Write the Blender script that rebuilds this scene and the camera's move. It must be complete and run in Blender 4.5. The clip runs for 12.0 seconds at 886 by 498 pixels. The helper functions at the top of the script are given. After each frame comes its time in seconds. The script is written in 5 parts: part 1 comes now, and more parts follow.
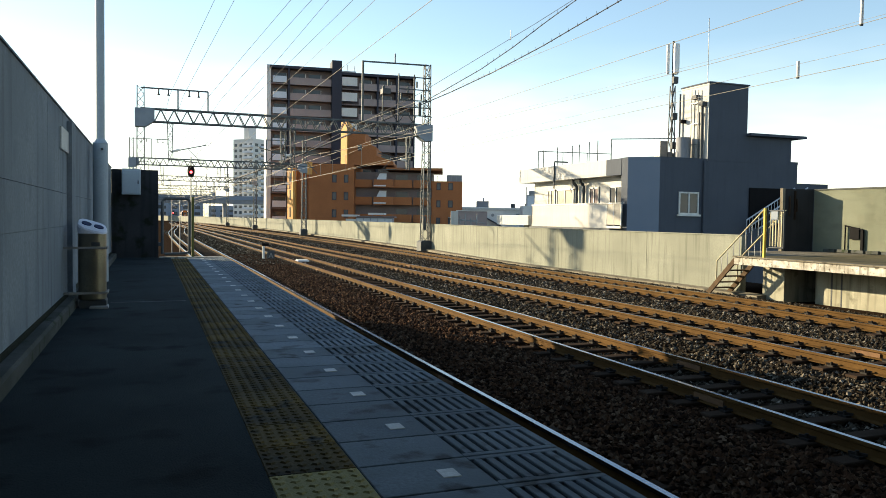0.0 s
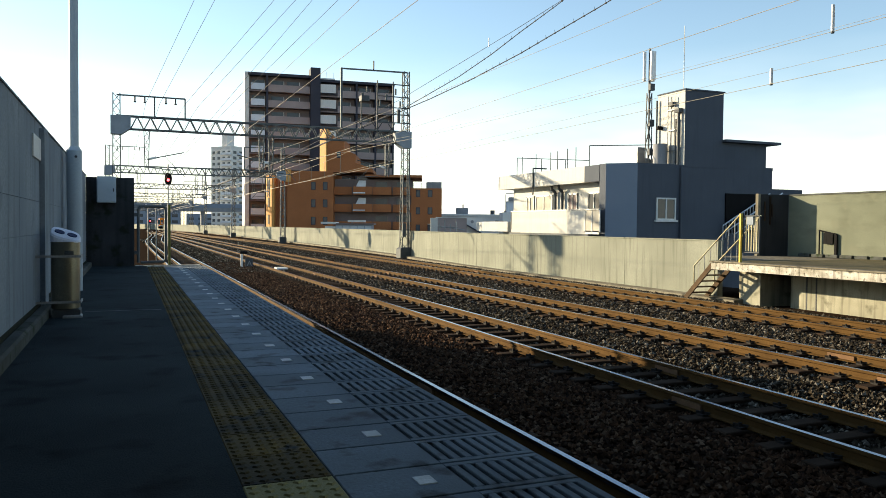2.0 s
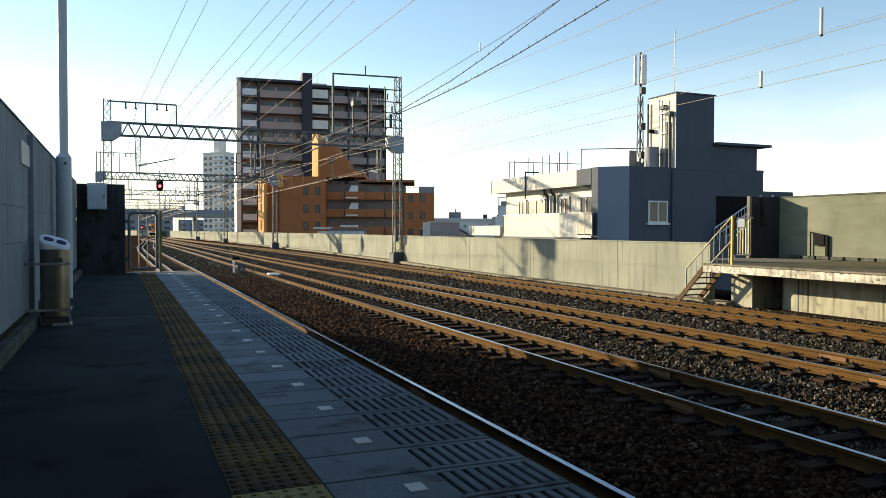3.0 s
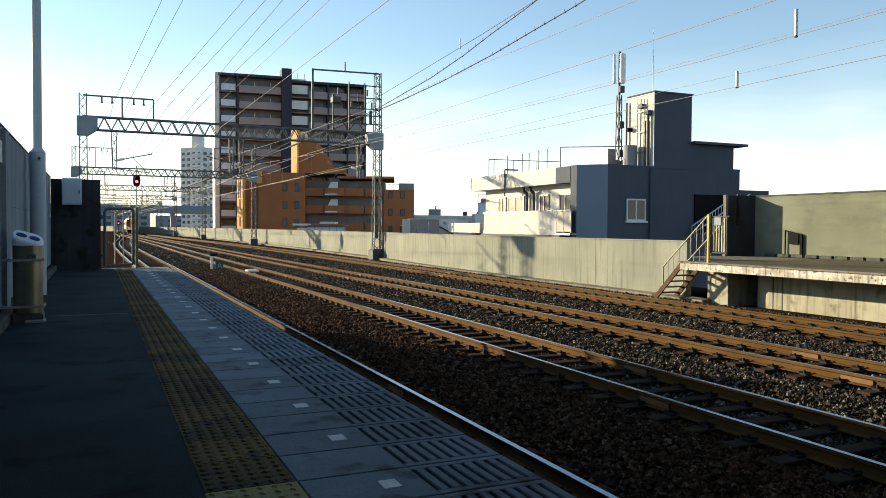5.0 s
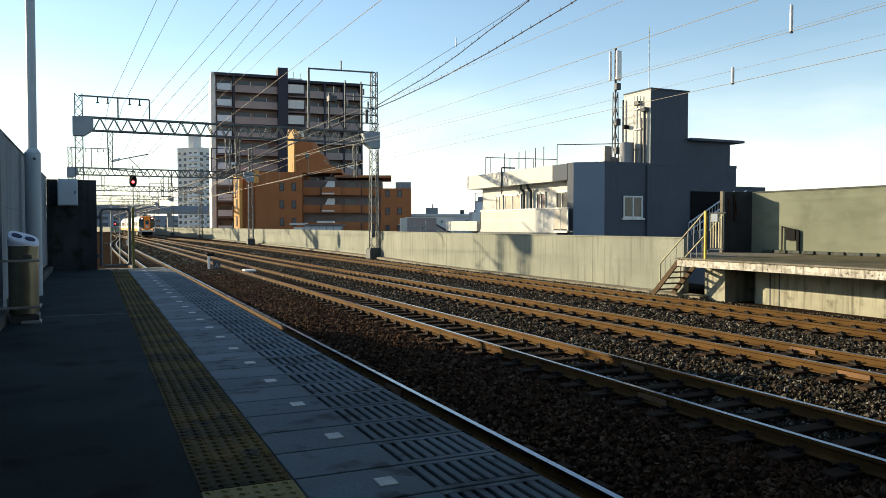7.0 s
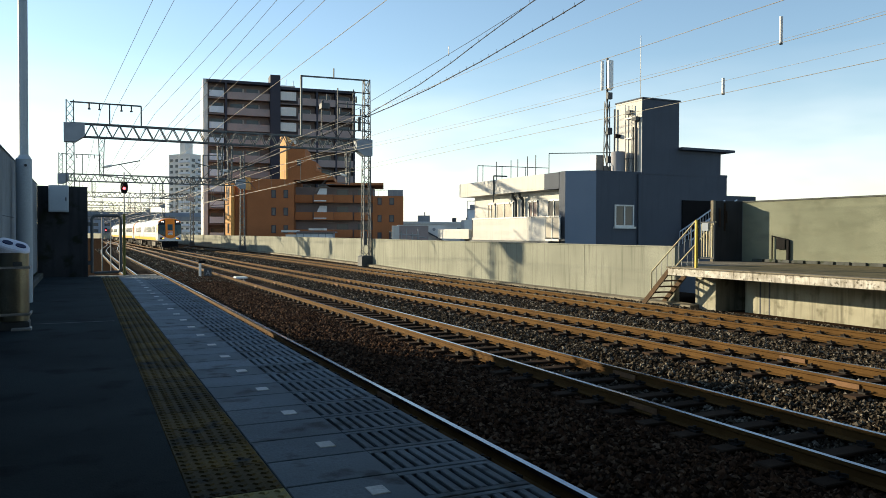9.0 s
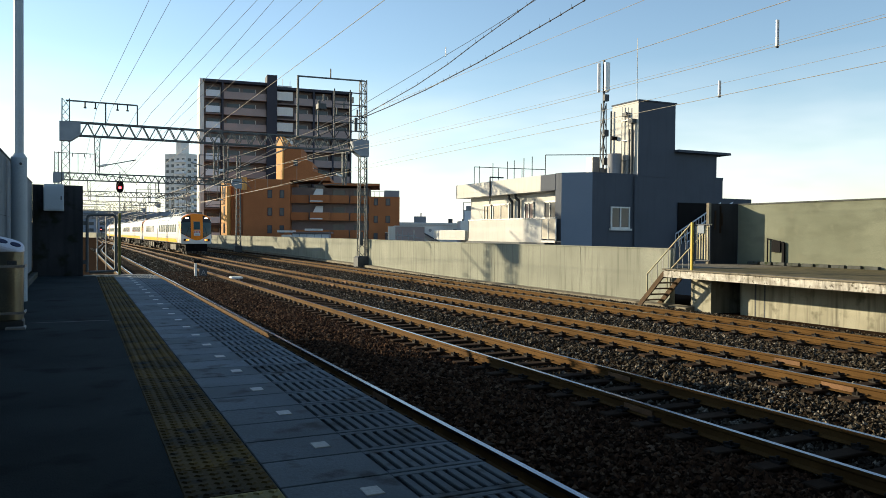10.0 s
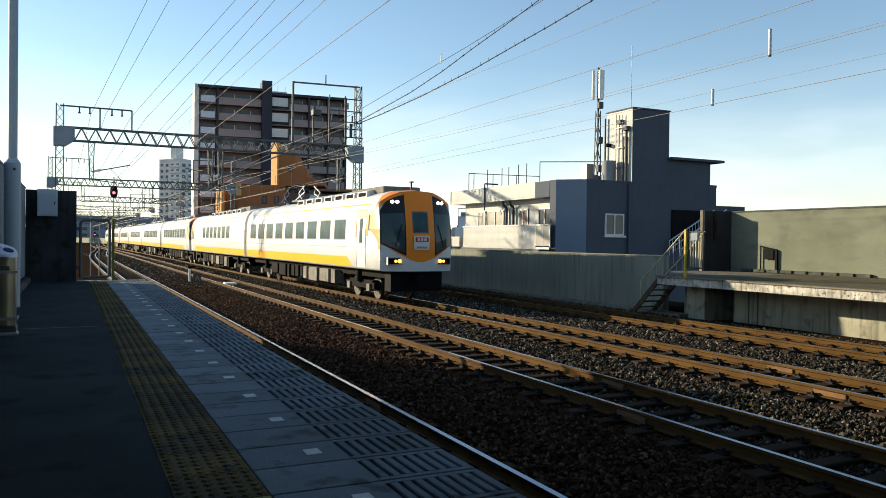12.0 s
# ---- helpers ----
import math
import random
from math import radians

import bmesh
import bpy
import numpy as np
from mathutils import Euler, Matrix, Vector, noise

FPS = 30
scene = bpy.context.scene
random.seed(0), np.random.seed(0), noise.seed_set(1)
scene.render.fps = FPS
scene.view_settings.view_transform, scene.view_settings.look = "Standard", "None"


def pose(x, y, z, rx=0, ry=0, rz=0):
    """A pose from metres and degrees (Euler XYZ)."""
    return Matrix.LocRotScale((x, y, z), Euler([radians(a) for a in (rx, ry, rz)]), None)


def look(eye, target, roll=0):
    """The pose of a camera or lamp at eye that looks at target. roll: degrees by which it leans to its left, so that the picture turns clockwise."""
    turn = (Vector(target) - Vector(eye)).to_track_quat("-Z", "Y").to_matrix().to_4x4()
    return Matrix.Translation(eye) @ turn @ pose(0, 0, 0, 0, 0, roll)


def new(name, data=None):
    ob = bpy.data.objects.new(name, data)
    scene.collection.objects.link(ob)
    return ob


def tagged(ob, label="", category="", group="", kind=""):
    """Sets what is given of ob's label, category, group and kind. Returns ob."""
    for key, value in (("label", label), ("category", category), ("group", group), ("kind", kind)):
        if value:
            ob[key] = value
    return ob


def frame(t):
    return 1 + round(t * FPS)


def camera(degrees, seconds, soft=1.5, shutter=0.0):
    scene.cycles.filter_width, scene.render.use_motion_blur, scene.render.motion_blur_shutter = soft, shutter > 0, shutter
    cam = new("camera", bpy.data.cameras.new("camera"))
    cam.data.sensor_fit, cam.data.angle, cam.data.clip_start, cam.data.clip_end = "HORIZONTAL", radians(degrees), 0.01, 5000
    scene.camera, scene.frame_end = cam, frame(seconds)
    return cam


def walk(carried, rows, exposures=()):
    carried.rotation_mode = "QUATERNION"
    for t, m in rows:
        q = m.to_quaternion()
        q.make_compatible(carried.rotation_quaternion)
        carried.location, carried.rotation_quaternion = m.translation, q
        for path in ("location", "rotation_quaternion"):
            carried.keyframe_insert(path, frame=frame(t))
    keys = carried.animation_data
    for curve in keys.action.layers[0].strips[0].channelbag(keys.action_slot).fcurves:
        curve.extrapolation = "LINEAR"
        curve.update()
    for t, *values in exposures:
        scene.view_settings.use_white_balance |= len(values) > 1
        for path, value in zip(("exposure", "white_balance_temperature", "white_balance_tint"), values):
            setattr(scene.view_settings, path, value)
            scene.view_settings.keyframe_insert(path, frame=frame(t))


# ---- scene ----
PATH = [
    (0.0, pose(-0.000, 0.000, 1.050, 87.73, -0.80, -20.79)),
    (0.5, pose(0.004, 0.003, 1.046, 87.69, -1.10, -21.40)),
    (1.0, pose(0.003, 0.001, 1.051, 87.93, -1.27, -21.95)),
    (1.5, pose(0.010, -0.006, 1.050, 88.42, -0.80, -22.02)),
    (2.0, pose(0.022, 0.001, 1.045, 88.26, -0.52, -22.30)),
    (2.5, pose(0.033, 0.007, 1.049, 88.34, -0.42, -22.48)),
    (3.0, pose(0.043, 0.012, 1.047, 88.59, -0.12, -22.83)),
    (5.0, pose(0.056, -0.013, 1.053, 88.37, -0.35, -24.33)),
    (5.5, pose(0.054, -0.014, 1.055, 88.30, -0.38, -24.33)),
    (6.0, pose(0.053, -0.009, 1.049, 88.36, -0.23, -24.28)),
    (6.5, pose(0.056, -0.010, 1.049, 88.48, -0.17, -24.63)),
    (7.0, pose(0.068, -0.011, 1.045, 88.26, 0.03, -24.53)),
    (9.0, pose(0.058, -0.030, 1.053, 88.84, -0.20, -25.13)),
    (9.5, pose(0.065, -0.014, 1.048, 88.87, -0.28, -25.26)),
    (10.0, pose(0.060, -0.026, 1.051, 88.92, -0.50, -25.42)),
    (10.5, pose(0.053, -0.026, 1.055, 89.18, -0.67, -25.37)),
    (11.0, pose(0.055, -0.034, 1.054, 89.34, -0.64, -25.40)),
    (11.5, pose(0.053, -0.066, 1.063, 89.53, -0.89, -25.74)),
    (12.0, pose(0.061, -0.046, 1.058, 89.39, -0.68, -25.82)),
]
cam = camera(60.0, 12.0, soft=0.85)
walk(cam, PATH, [(0.0, 1.06, 7550, 10), (3.0, 0.9, 7350, 10), (7.0, 0.82, 7250, 10), (12.0, 0.64, 7000, 10)])

# ---- sky and sun ----
SUN_EL, SUN_AZ = radians(13.1), radians(-39.2)      # azimuth from +Y towards +X
world = bpy.data.worlds.new("world")
scene.world = world
world.use_nodes = True
wn, wl = world.node_tree.nodes, world.node_tree.links
sky = wn.new("ShaderNodeTexSky")
sky.sky_type, sky.sun_disc = "NISHITA", False
sky.sun_elevation, sky.sun_rotation = SUN_EL, SUN_AZ
sky.air_density, sky.dust_density, sky.ozone_density = 1.0, 0.15, 2.5
# thin low clouds
wc, wm, wt_, wr_ = wn.new("ShaderNodeTexCoord"), wn.new("ShaderNodeMapping"), wn.new("ShaderNodeTexNoise"), wn.new("ShaderNodeMapRange")
wm.inputs["Scale"].default_value = (4.0, 4.0, 15.0)
wt_.inputs["Scale"].default_value, wt_.inputs["Detail"].default_value = 1.3, 3.0
wl.new(wc.outputs["Generated"], wm.inputs["Vector"])
wl.new(wm.outputs[0], wt_.inputs["Vector"])
wr_.inputs["From Min"].default_value, wr_.inputs["From Max"].default_value, wr_.inputs["To Max"].default_value = 0.22, 0.78, 0.75
wl.new(wt_.outputs["Fac"], wr_.inputs["Value"])
ws, wb_, wx = wn.new("ShaderNodeSeparateXYZ"), wn.new("ShaderNodeMapRange"), wn.new("ShaderNodeMath")
wl.new(wc.outputs["Generated"], ws.inputs[0])
wb_.inputs["From Min"].default_value, wb_.inputs["From Max"].default_value = 0.22, 0.04
wl.new(ws.outputs["Z"], wb_.inputs["Value"])
wx.operation = "MULTIPLY"
wl.new(wr_.outputs[0], wx.inputs[0])
wl.new(wb_.outputs[0], wx.inputs[1])
wmix = wn.new("ShaderNodeMix")
wmix.data_type = "RGBA"
wmix.inputs[7].default_value = (5.7, 6.05, 6.6, 1)
wl.new(wx.outputs[0], wmix.inputs[0])
wl.new(sky.outputs[0], wmix.inputs[6])
wl.new(wmix.outputs[2], wn["Background"].inputs[0])
wn["Background"].inputs[1].default_value = 0.145
lamp = bpy.data.lights.new("sun", "SUN")
lamp.energy, lamp.angle, lamp.color = 5.8, radians(0.6), (1.0, 0.88, 0.66)
sun = new("sun", lamp)
sun.matrix_world = look((0, 0, 0), (-math.sin(SUN_AZ) * math.cos(SUN_EL), -math.cos(SUN_AZ) * math.cos(SUN_EL), -math.sin(SUN_EL)))


# ---- materials ----
def mat(name, a, b=None, scale=3.0, rough=0.8, metal=0.0, bump=0.3, fine=60.0, spots=None, moving=False, rnd=0.0, streak=0.0, spec=0.15, along=(4, 4, 0.25)):
    """Two tones mixed by coarse and fine noise, fine relief, optional dark spots, random tone per object, rain streaks."""
    m = bpy.data.materials.new(name)
    m.use_nodes = True
    n, l = m.node_tree.nodes, m.node_tree.links
    p = n["Principled BSDF"]
    p.inputs["Roughness"].default_value, p.inputs["Metallic"].default_value = rough, metal
    p.inputs["Specular IOR Level"].default_value = spec
    b = b or tuple(c * 0.75 for c in a)
    if moving:
        src = n.new("ShaderNodeTexCoord").outputs["Object"]
    else:
        src = n.new("ShaderNodeNewGeometry").outputs["Position"]

    def tex(s, detail=4.0, src=src):
        t = n.new("ShaderNodeTexNoise")
        t.inputs["Scale"].default_value, t.inputs["Detail"].default_value = s, detail
        l.new(src, t.inputs["Vector"])
        return t.outputs["Fac"]

    def ramp(fac, lo, hi):
        r = n.new("ShaderNodeMapRange")
        r.inputs["From Min"].default_value, r.inputs["From Max"].default_value = lo, hi
        l.new(fac, r.inputs["Value"])
        return r.outputs["Result"]

    def mix(fac, c1, c2, mode="MIX"):
        x = n.new("ShaderNodeMix")
        x.data_type, x.blend_type = "RGBA", mode
        for sock, val in ((x.inputs[0], fac), (x.inputs[6], c1), (x.inputs[7], c2)):
            if isinstance(val, (tuple, float)):
                sock.default_value = (*val, 1) if isinstance(val, tuple) else val
            else:
                l.new(val, sock)
        return x.outputs[2]

    col = mix(ramp(tex(scale), 0.35, 0.65), a, b)
    col = mix(ramp(tex(fine, 3), 0.3, 0.75), col, mix(0.5, a, tuple(c * 0.55 for c in b)))
    if streak:
        mp = n.new("ShaderNodeMapping")
        mp.inputs["Scale"].default_value = along
        l.new(src, mp.inputs["Vector"])
        s = ramp(tex(1.6, 5, mp.outputs[0]), 0.5, 0.72)
        sc = n.new("ShaderNodeMath")
        sc.operation = "MULTIPLY"
        l.new(s, sc.inputs[0])
        sc.inputs[1].default_value = streak
        col = mix(sc.outputs[0], col, tuple(c * 0.3 for c in b))
    if spots:
        col = mix(ramp(tex(scale * 2.7, 6), 0.56, 0.68), col, spots)
    if rnd:
        oi = n.new("ShaderNodeObjectInfo")
        v = n.new("ShaderNodeMapRange")
        v.inputs["To Min"].default_value, v.inputs["To Max"].default_value = 1 - rnd, 1 + rnd
        l.new(oi.outputs["Random"], v.inputs["Value"])
        comb = n.new("ShaderNodeCombineColor")
        for i in range(3):
            l.new(v.outputs[0], comb.inputs[i])
        col = mix(1.0, col, comb.outputs[0], "MULTIPLY")
    l.new(col, p.inputs["Base Color"])
    if bump:
        bm_ = n.new("ShaderNodeBump")
        bm_.inputs["Strength"].default_value, bm_.inputs["Distance"].default_value = bump, 0.01
        l.new(tex(fine * 1.5, 5), bm_.inputs["Height"])
        l.new(bm_.outputs[0], p.inputs["Normal"])
    return m


def glow(name, colour, strength):
    m = bpy.data.materials.new(name)
    m.use_nodes = True
    p = m.node_tree.nodes["Principled BSDF"]
    p.inputs["Base Color"].default_value = (*colour, 1)
    p.inputs["Emission Color"].default_value = (*colour, 1)
    p.inputs["Emission Strength"].default_value = strength
    return m


def island_mat(name, tones, rough=0.9):
    """Stones: a tone for each island of the mesh."""
    m = bpy.data.materials.new(name)
    m.use_nodes = True
    n, l = m.node_tree.nodes, m.node_tree.links
    g, r = n.new("ShaderNodeNewGeometry"), n.new("ShaderNodeValToRGB")
    r.color_ramp.interpolation = "LINEAR"
    els = r.color_ramp.elements
    while len(els) < len(tones):
        els.new(0.5)
    for i, c in enumerate(tones):
        els[i].position, els[i].color = i / (len(tones) - 1), (*c, 1)
    l.new(g.outputs["Random Per Island"], r.inputs[0])
    l.new(r.outputs[0], n["Principled BSDF"].inputs["Base Color"])
    n["Principled BSDF"].inputs["Roughness"].default_value = rough
    n["Principled BSDF"].inputs["Specular IOR Level"].default_value = 0.04
    return m


M_ASPHALT = mat("asphalt", (0.031, 0.047, 0.052), (0.013, 0.02, 0.0225), 0.9, 0.9, bump=0.6, fine=70, spots=(0.01, 0.013, 0.015), spec=0.08)
M_PANEL = mat("concrete_panel", (0.175, 0.218, 0.247), (0.1, 0.128, 0.147), 1.7, 0.75, bump=0.25, fine=50, spots=(0.05, 0.056, 0.06), rnd=0.16)
M_GROOVE = mat("groove_dirt", (0.03, 0.03, 0.03), (0.02, 0.02, 0.02), 5, 0.95)
M_TACTILE = mat("tactile_yellow", (0.16, 0.1, 0.02), (0.036, 0.028, 0.015), 1.8, 0.8, bump=0.3, fine=40, spots=(0.03, 0.028, 0.024), rnd=0.35, streak=0.3, along=(5, 0.35, 1))
M_TACTILE_NEW = mat("tactile_yellow_pale", (0.42, 0.34, 0.12), (0.3, 0.25, 0.1), 3, 0.7, rnd=0.1)
M_WHITE = mat("white_paint", (0.75, 0.75, 0.72), (0.6, 0.6, 0.57), 4, 0.6, bump=0.1)
M_WALL_L = mat("painted_concrete", (0.26, 0.305, 0.34), (0.165, 0.2, 0.235), 0.8, 0.8, bump=0.3, fine=30, streak=0.45, spots=(0.16, 0.19, 0.22))
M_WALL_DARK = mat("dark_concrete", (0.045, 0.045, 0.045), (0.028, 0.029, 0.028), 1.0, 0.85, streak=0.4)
# dark grey concrete of the end wall, streaked and spotted
M_END = mat("end_wall_concrete", (0.042, 0.048, 0.055), (0.022, 0.025, 0.027), 1.3, 0.9, spots=(0.014, 0.017, 0.012), streak=0.5)
M_MOSS = mat("mossy_kerb", (0.11, 0.115, 0.11), (0.05, 0.055, 0.045), 2.0, 0.95, spots=(0.03, 0.04, 0.02))
M_DARK_MOSS = mat("dark_moss", (0.025, 0.03, 0.018), (0.014, 0.016, 0.01), 8, 0.95, bump=0.8)
M_WALL_R = mat("weathered_concrete", (0.265, 0.278, 0.228), (0.188, 0.198, 0.16), 0.5, 0.85, bump=0.35, fine=25, streak=0.45)
M_WALL_BAND = mat("banded_concrete", (0.2, 0.215, 0.16), (0.138, 0.15, 0.108), 0.6, 0.85, bump=0.35, fine=25, streak=0.35, along=(0.35, 0.35, 1.1), spots=(0.15, 0.158, 0.115))
M_WALL_PALE = mat("limewashed_concrete", (0.42, 0.41, 0.32), (0.24, 0.23, 0.17), 0.9, 0.85, bump=0.3, streak=0.75, spots=(0.16, 0.155, 0.115))
M_CONC = mat("old_concrete", (0.25, 0.225, 0.17), (0.13, 0.115, 0.085), 1.3, 0.9, spots=(0.06, 0.055, 0.042), streak=0.5)
M_DECK = mat("mossy_deck", (0.15, 0.125, 0.065), (0.085, 0.072, 0.038), 1.2, 0.9, spots=(0.05, 0.05, 0.025))
M_PLATE_EDGE = mat("flaking_white_edge", (0.68, 0.66, 0.6), (0.2, 0.18, 0.135), 4.0, 0.85, streak=0.9, along=(6, 6, 0.6), spots=(0.09, 0.08, 0.06))
M_STEEL = mat("galvanised_steel", (0.36, 0.37, 0.37), (0.24, 0.25, 0.25), 3, 0.55, 0.5, bump=0.1)
M_GANTRY = mat("weathered_gantry_steel", (0.125, 0.14, 0.145), (0.08, 0.09, 0.095), 2, 0.6, 0.2, bump=0.1)
M_BRACKET = mat("painted_bracket", (0.25, 0.3, 0.35), (0.19, 0.23, 0.275), 2, 0.6, bump=0.08)
M_STEEL_DARK = mat("dark_steel", (0.09, 0.1, 0.105), (0.06, 0.065, 0.07), 2, 0.6, 0.2, bump=0.1)
M_RAIL = mat("rusty_rail", (0.115, 0.062, 0.02), (0.065, 0.035, 0.012), 2, 0.8, 0.0, fine=40, spec=0.06)
M_RAIL_TOP = mat("polished_rail_head", (0.26, 0.3, 0.38), (0.2, 0.23, 0.3), 1, 0.22, 1.0, bump=0.02)
M_SLEEPER = mat("stained_sleeper", (0.06, 0.04, 0.027), (0.035, 0.024, 0.017), 3, 0.9, rnd=0.25, spec=0.03)
M_CLIP = mat("black_clip", (0.03, 0.026, 0.022), (0.02, 0.018, 0.016), 4, 0.7)
M_BALLAST = mat("ballast_bed", (0.042, 0.028, 0.019), (0.024, 0.016, 0.011), 9, 0.95, bump=1.0, fine=22, spots=(0.04, 0.03, 0.025), spec=0.0)
M_STONES = island_mat("ballast_stones", [(0.011, 0.008, 0.006), (0.035, 0.027, 0.018), (0.072, 0.059, 0.042), (0.019, 0.015, 0.01), (0.23, 0.205, 0.165)])
M_STONES_RUST = island_mat("rust_stained_stones", [(0.01, 0.0065, 0.005), (0.044, 0.022, 0.012), (0.092, 0.046, 0.025), (0.018, 0.011, 0.007), (0.16, 0.1, 0.062)])
M_POLE = mat("pale_blue_pole", (0.42, 0.5, 0.55), (0.36, 0.43, 0.48), 1.2, 0.5, bump=0.05)
M_BIN = mat("brushed_steel", (0.25, 0.24, 0.19), (0.15, 0.145, 0.12), 3, 0.36, 0.85, bump=0.05)
M_BIN_TOP = mat("white_bin_lid", (0.72, 0.76, 0.85), (0.6, 0.64, 0.74), 3, 0.4, 0, bump=0.02)
M_BIN_HOLE = mat("dark_blue_hole", (0.012, 0.025, 0.09), (0.008, 0.016, 0.06), 3, 0.6, bump=0)
M_BLACK = mat("matt_black", (0.009, 0.009, 0.01), (0.006, 0.006, 0.007), 3, 0.7, spec=0.06)
M_OLIVE = mat("faded_olive_paint", (0.2, 0.19, 0.05), (0.12, 0.115, 0.04), 3, 0.6, bump=0.05)
M_WORN_LINE = mat("worn_line_paint", (0.16, 0.18, 0.19), (0.05, 0.06, 0.065), 6, 0.85)
M_YELLOW = mat("yellow_pipe", (0.62, 0.47, 0.08), (0.45, 0.33, 0.06), 3, 0.5, bump=0.05)
M_HANDRAIL = mat("cream_handrail", (0.5, 0.46, 0.3), (0.36, 0.32, 0.2), 3, 0.6, bump=0.05)
M_WIRE = mat("wire_black", (0.05, 0.05, 0.055), (0.04, 0.04, 0.045), 3, 0.6)
M_WIRE_LIGHT = mat("wire_copper", (0.36, 0.33, 0.27), (0.27, 0.25, 0.2), 3, 0.5, 0.3)
M_INSUL = mat("insulator_white", (0.85, 0.85, 0.83), (0.75, 0.75, 0.73), 3, 0.25)
M_GROUND = mat("town_ground", (0.12, 0.12, 0.11), (0.08, 0.08, 0.075), 0.05, 0.95)
M_RUST = mat("rusty_iron", (0.22, 0.12, 0.06), (0.12, 0.07, 0.04), 4, 0.85)
M_STAIR = mat("dark_rusty_iron", (0.105, 0.066, 0.036), (0.055, 0.036, 0.022), 4, 0.85)
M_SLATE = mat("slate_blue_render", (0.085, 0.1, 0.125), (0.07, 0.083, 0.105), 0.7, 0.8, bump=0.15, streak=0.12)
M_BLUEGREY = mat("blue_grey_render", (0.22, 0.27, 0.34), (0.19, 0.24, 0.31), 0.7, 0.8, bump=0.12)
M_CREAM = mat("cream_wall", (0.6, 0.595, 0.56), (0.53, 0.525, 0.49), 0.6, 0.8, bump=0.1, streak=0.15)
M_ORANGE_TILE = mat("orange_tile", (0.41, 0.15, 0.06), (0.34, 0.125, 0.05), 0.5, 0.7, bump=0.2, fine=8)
# lighter copy of the orange tile: sunlight put into the colour
M_ORANGE_SUNLIT = mat("orange_tile_sunlit", (0.72, 0.37, 0.12), (0.64, 0.32, 0.1), 0.5, 0.7, bump=0.2, fine=8)
M_BROWN = mat("brown_tile", (0.21, 0.165, 0.16), (0.17, 0.135, 0.13), 0.4, 0.7, bump=0.15, fine=8)
M_MAUVE = mat("mauve_balcony", (0.36, 0.29, 0.28), (0.31, 0.25, 0.24), 0.5, 0.75)
M_NAVY = mat("dark_navy_shaft", (0.05, 0.052, 0.07), (0.042, 0.044, 0.06), 0.5, 0.7)
M_OFFWHITE = mat("offwhite_render", (0.72, 0.71, 0.68), (0.63, 0.62, 0.6), 0.4, 0.8, streak=0.1)
M_PALEBLUE = mat("pale_balcony", (0.66, 0.71, 0.77), (0.58, 0.63, 0.7), 0.5, 0.6)
M_GREYROOF = mat("grey_roof", (0.3, 0.31, 0.33), (0.22, 0.23, 0.25), 0.6, 0.8)
M_GLASS = mat("window_glass", (0.08, 0.095, 0.11), (0.05, 0.06, 0.07), 0.7, 0.12, 0, bump=0, spec=0.3)
M_CURTAIN = mat("curtained_pane", (0.5, 0.47, 0.4), (0.4, 0.37, 0.32), 1.5, 0.25, bump=0)
M_TRAIN_WHITE = mat("train_white", (0.72, 0.72, 0.7), (0.68, 0.68, 0.66), 0.6, 0.32, bump=0.02, moving=True, spec=0.4)
M_TRAIN_ORANGE = mat("train_orange", (0.95, 0.255, 0.006), (0.91, 0.235, 0.006), 0.6, 0.35, bump=0.02, moving=True, spec=0.3)
M_TRAIN_YELLOW = mat("train_amber", (0.95, 0.42, 0.0), (0.92, 0.4, 0.0), 0.6, 0.4, bump=0.0, moving=True, spec=0.12)
M_TRAIN_GLASS = mat("train_glass", (0.045, 0.1, 0.115), (0.02, 0.052, 0.06), 1.4, 0.2, bump=0, moving=True, spec=0.12)
M_WINDSCREEN = mat("windscreen_glass", (0.04, 0.075, 0.078), (0.022, 0.04, 0.043), 1.2, 0.1, bump=0, moving=True, spec=0.3)
M_TRAIN_BLACK = mat("cab_black", (0.012, 0.013, 0.016), (0.009, 0.01, 0.012), 1.0, 0.2, bump=0, moving=True, spec=0.25)
M_UNDER = mat("underfloor_grime", (0.012, 0.0105, 0.0095), (0.006, 0.0055, 0.005), 3, 0.85, moving=True, spec=0.06)
M_UNDER_BOX = mat("underfloor_box", (0.24, 0.22, 0.18), (0.09, 0.08, 0.07), 3, 0.75, moving=True, streak=0.0)
M_ROOF_GREY = mat("train_roof_grey", (0.38, 0.37, 0.36), (0.28, 0.27, 0.26), 2, 0.7, moving=True)
M_WHEEL = mat("wheel_steel", (0.075, 0.066, 0.058), (0.03, 0.026, 0.022), 6, 0.55, 0.4, moving=True)
M_HEAD = glow("headlight_glow", (1.0, 0.88, 0.8), 4.0)
M_AMBER = glow("amber_lamp_glow", (1.0, 0.3, 0.05), 3.0)
M_RED = glow("red_signal_glow", (1.0, 0.06, 0.08), 5.0)


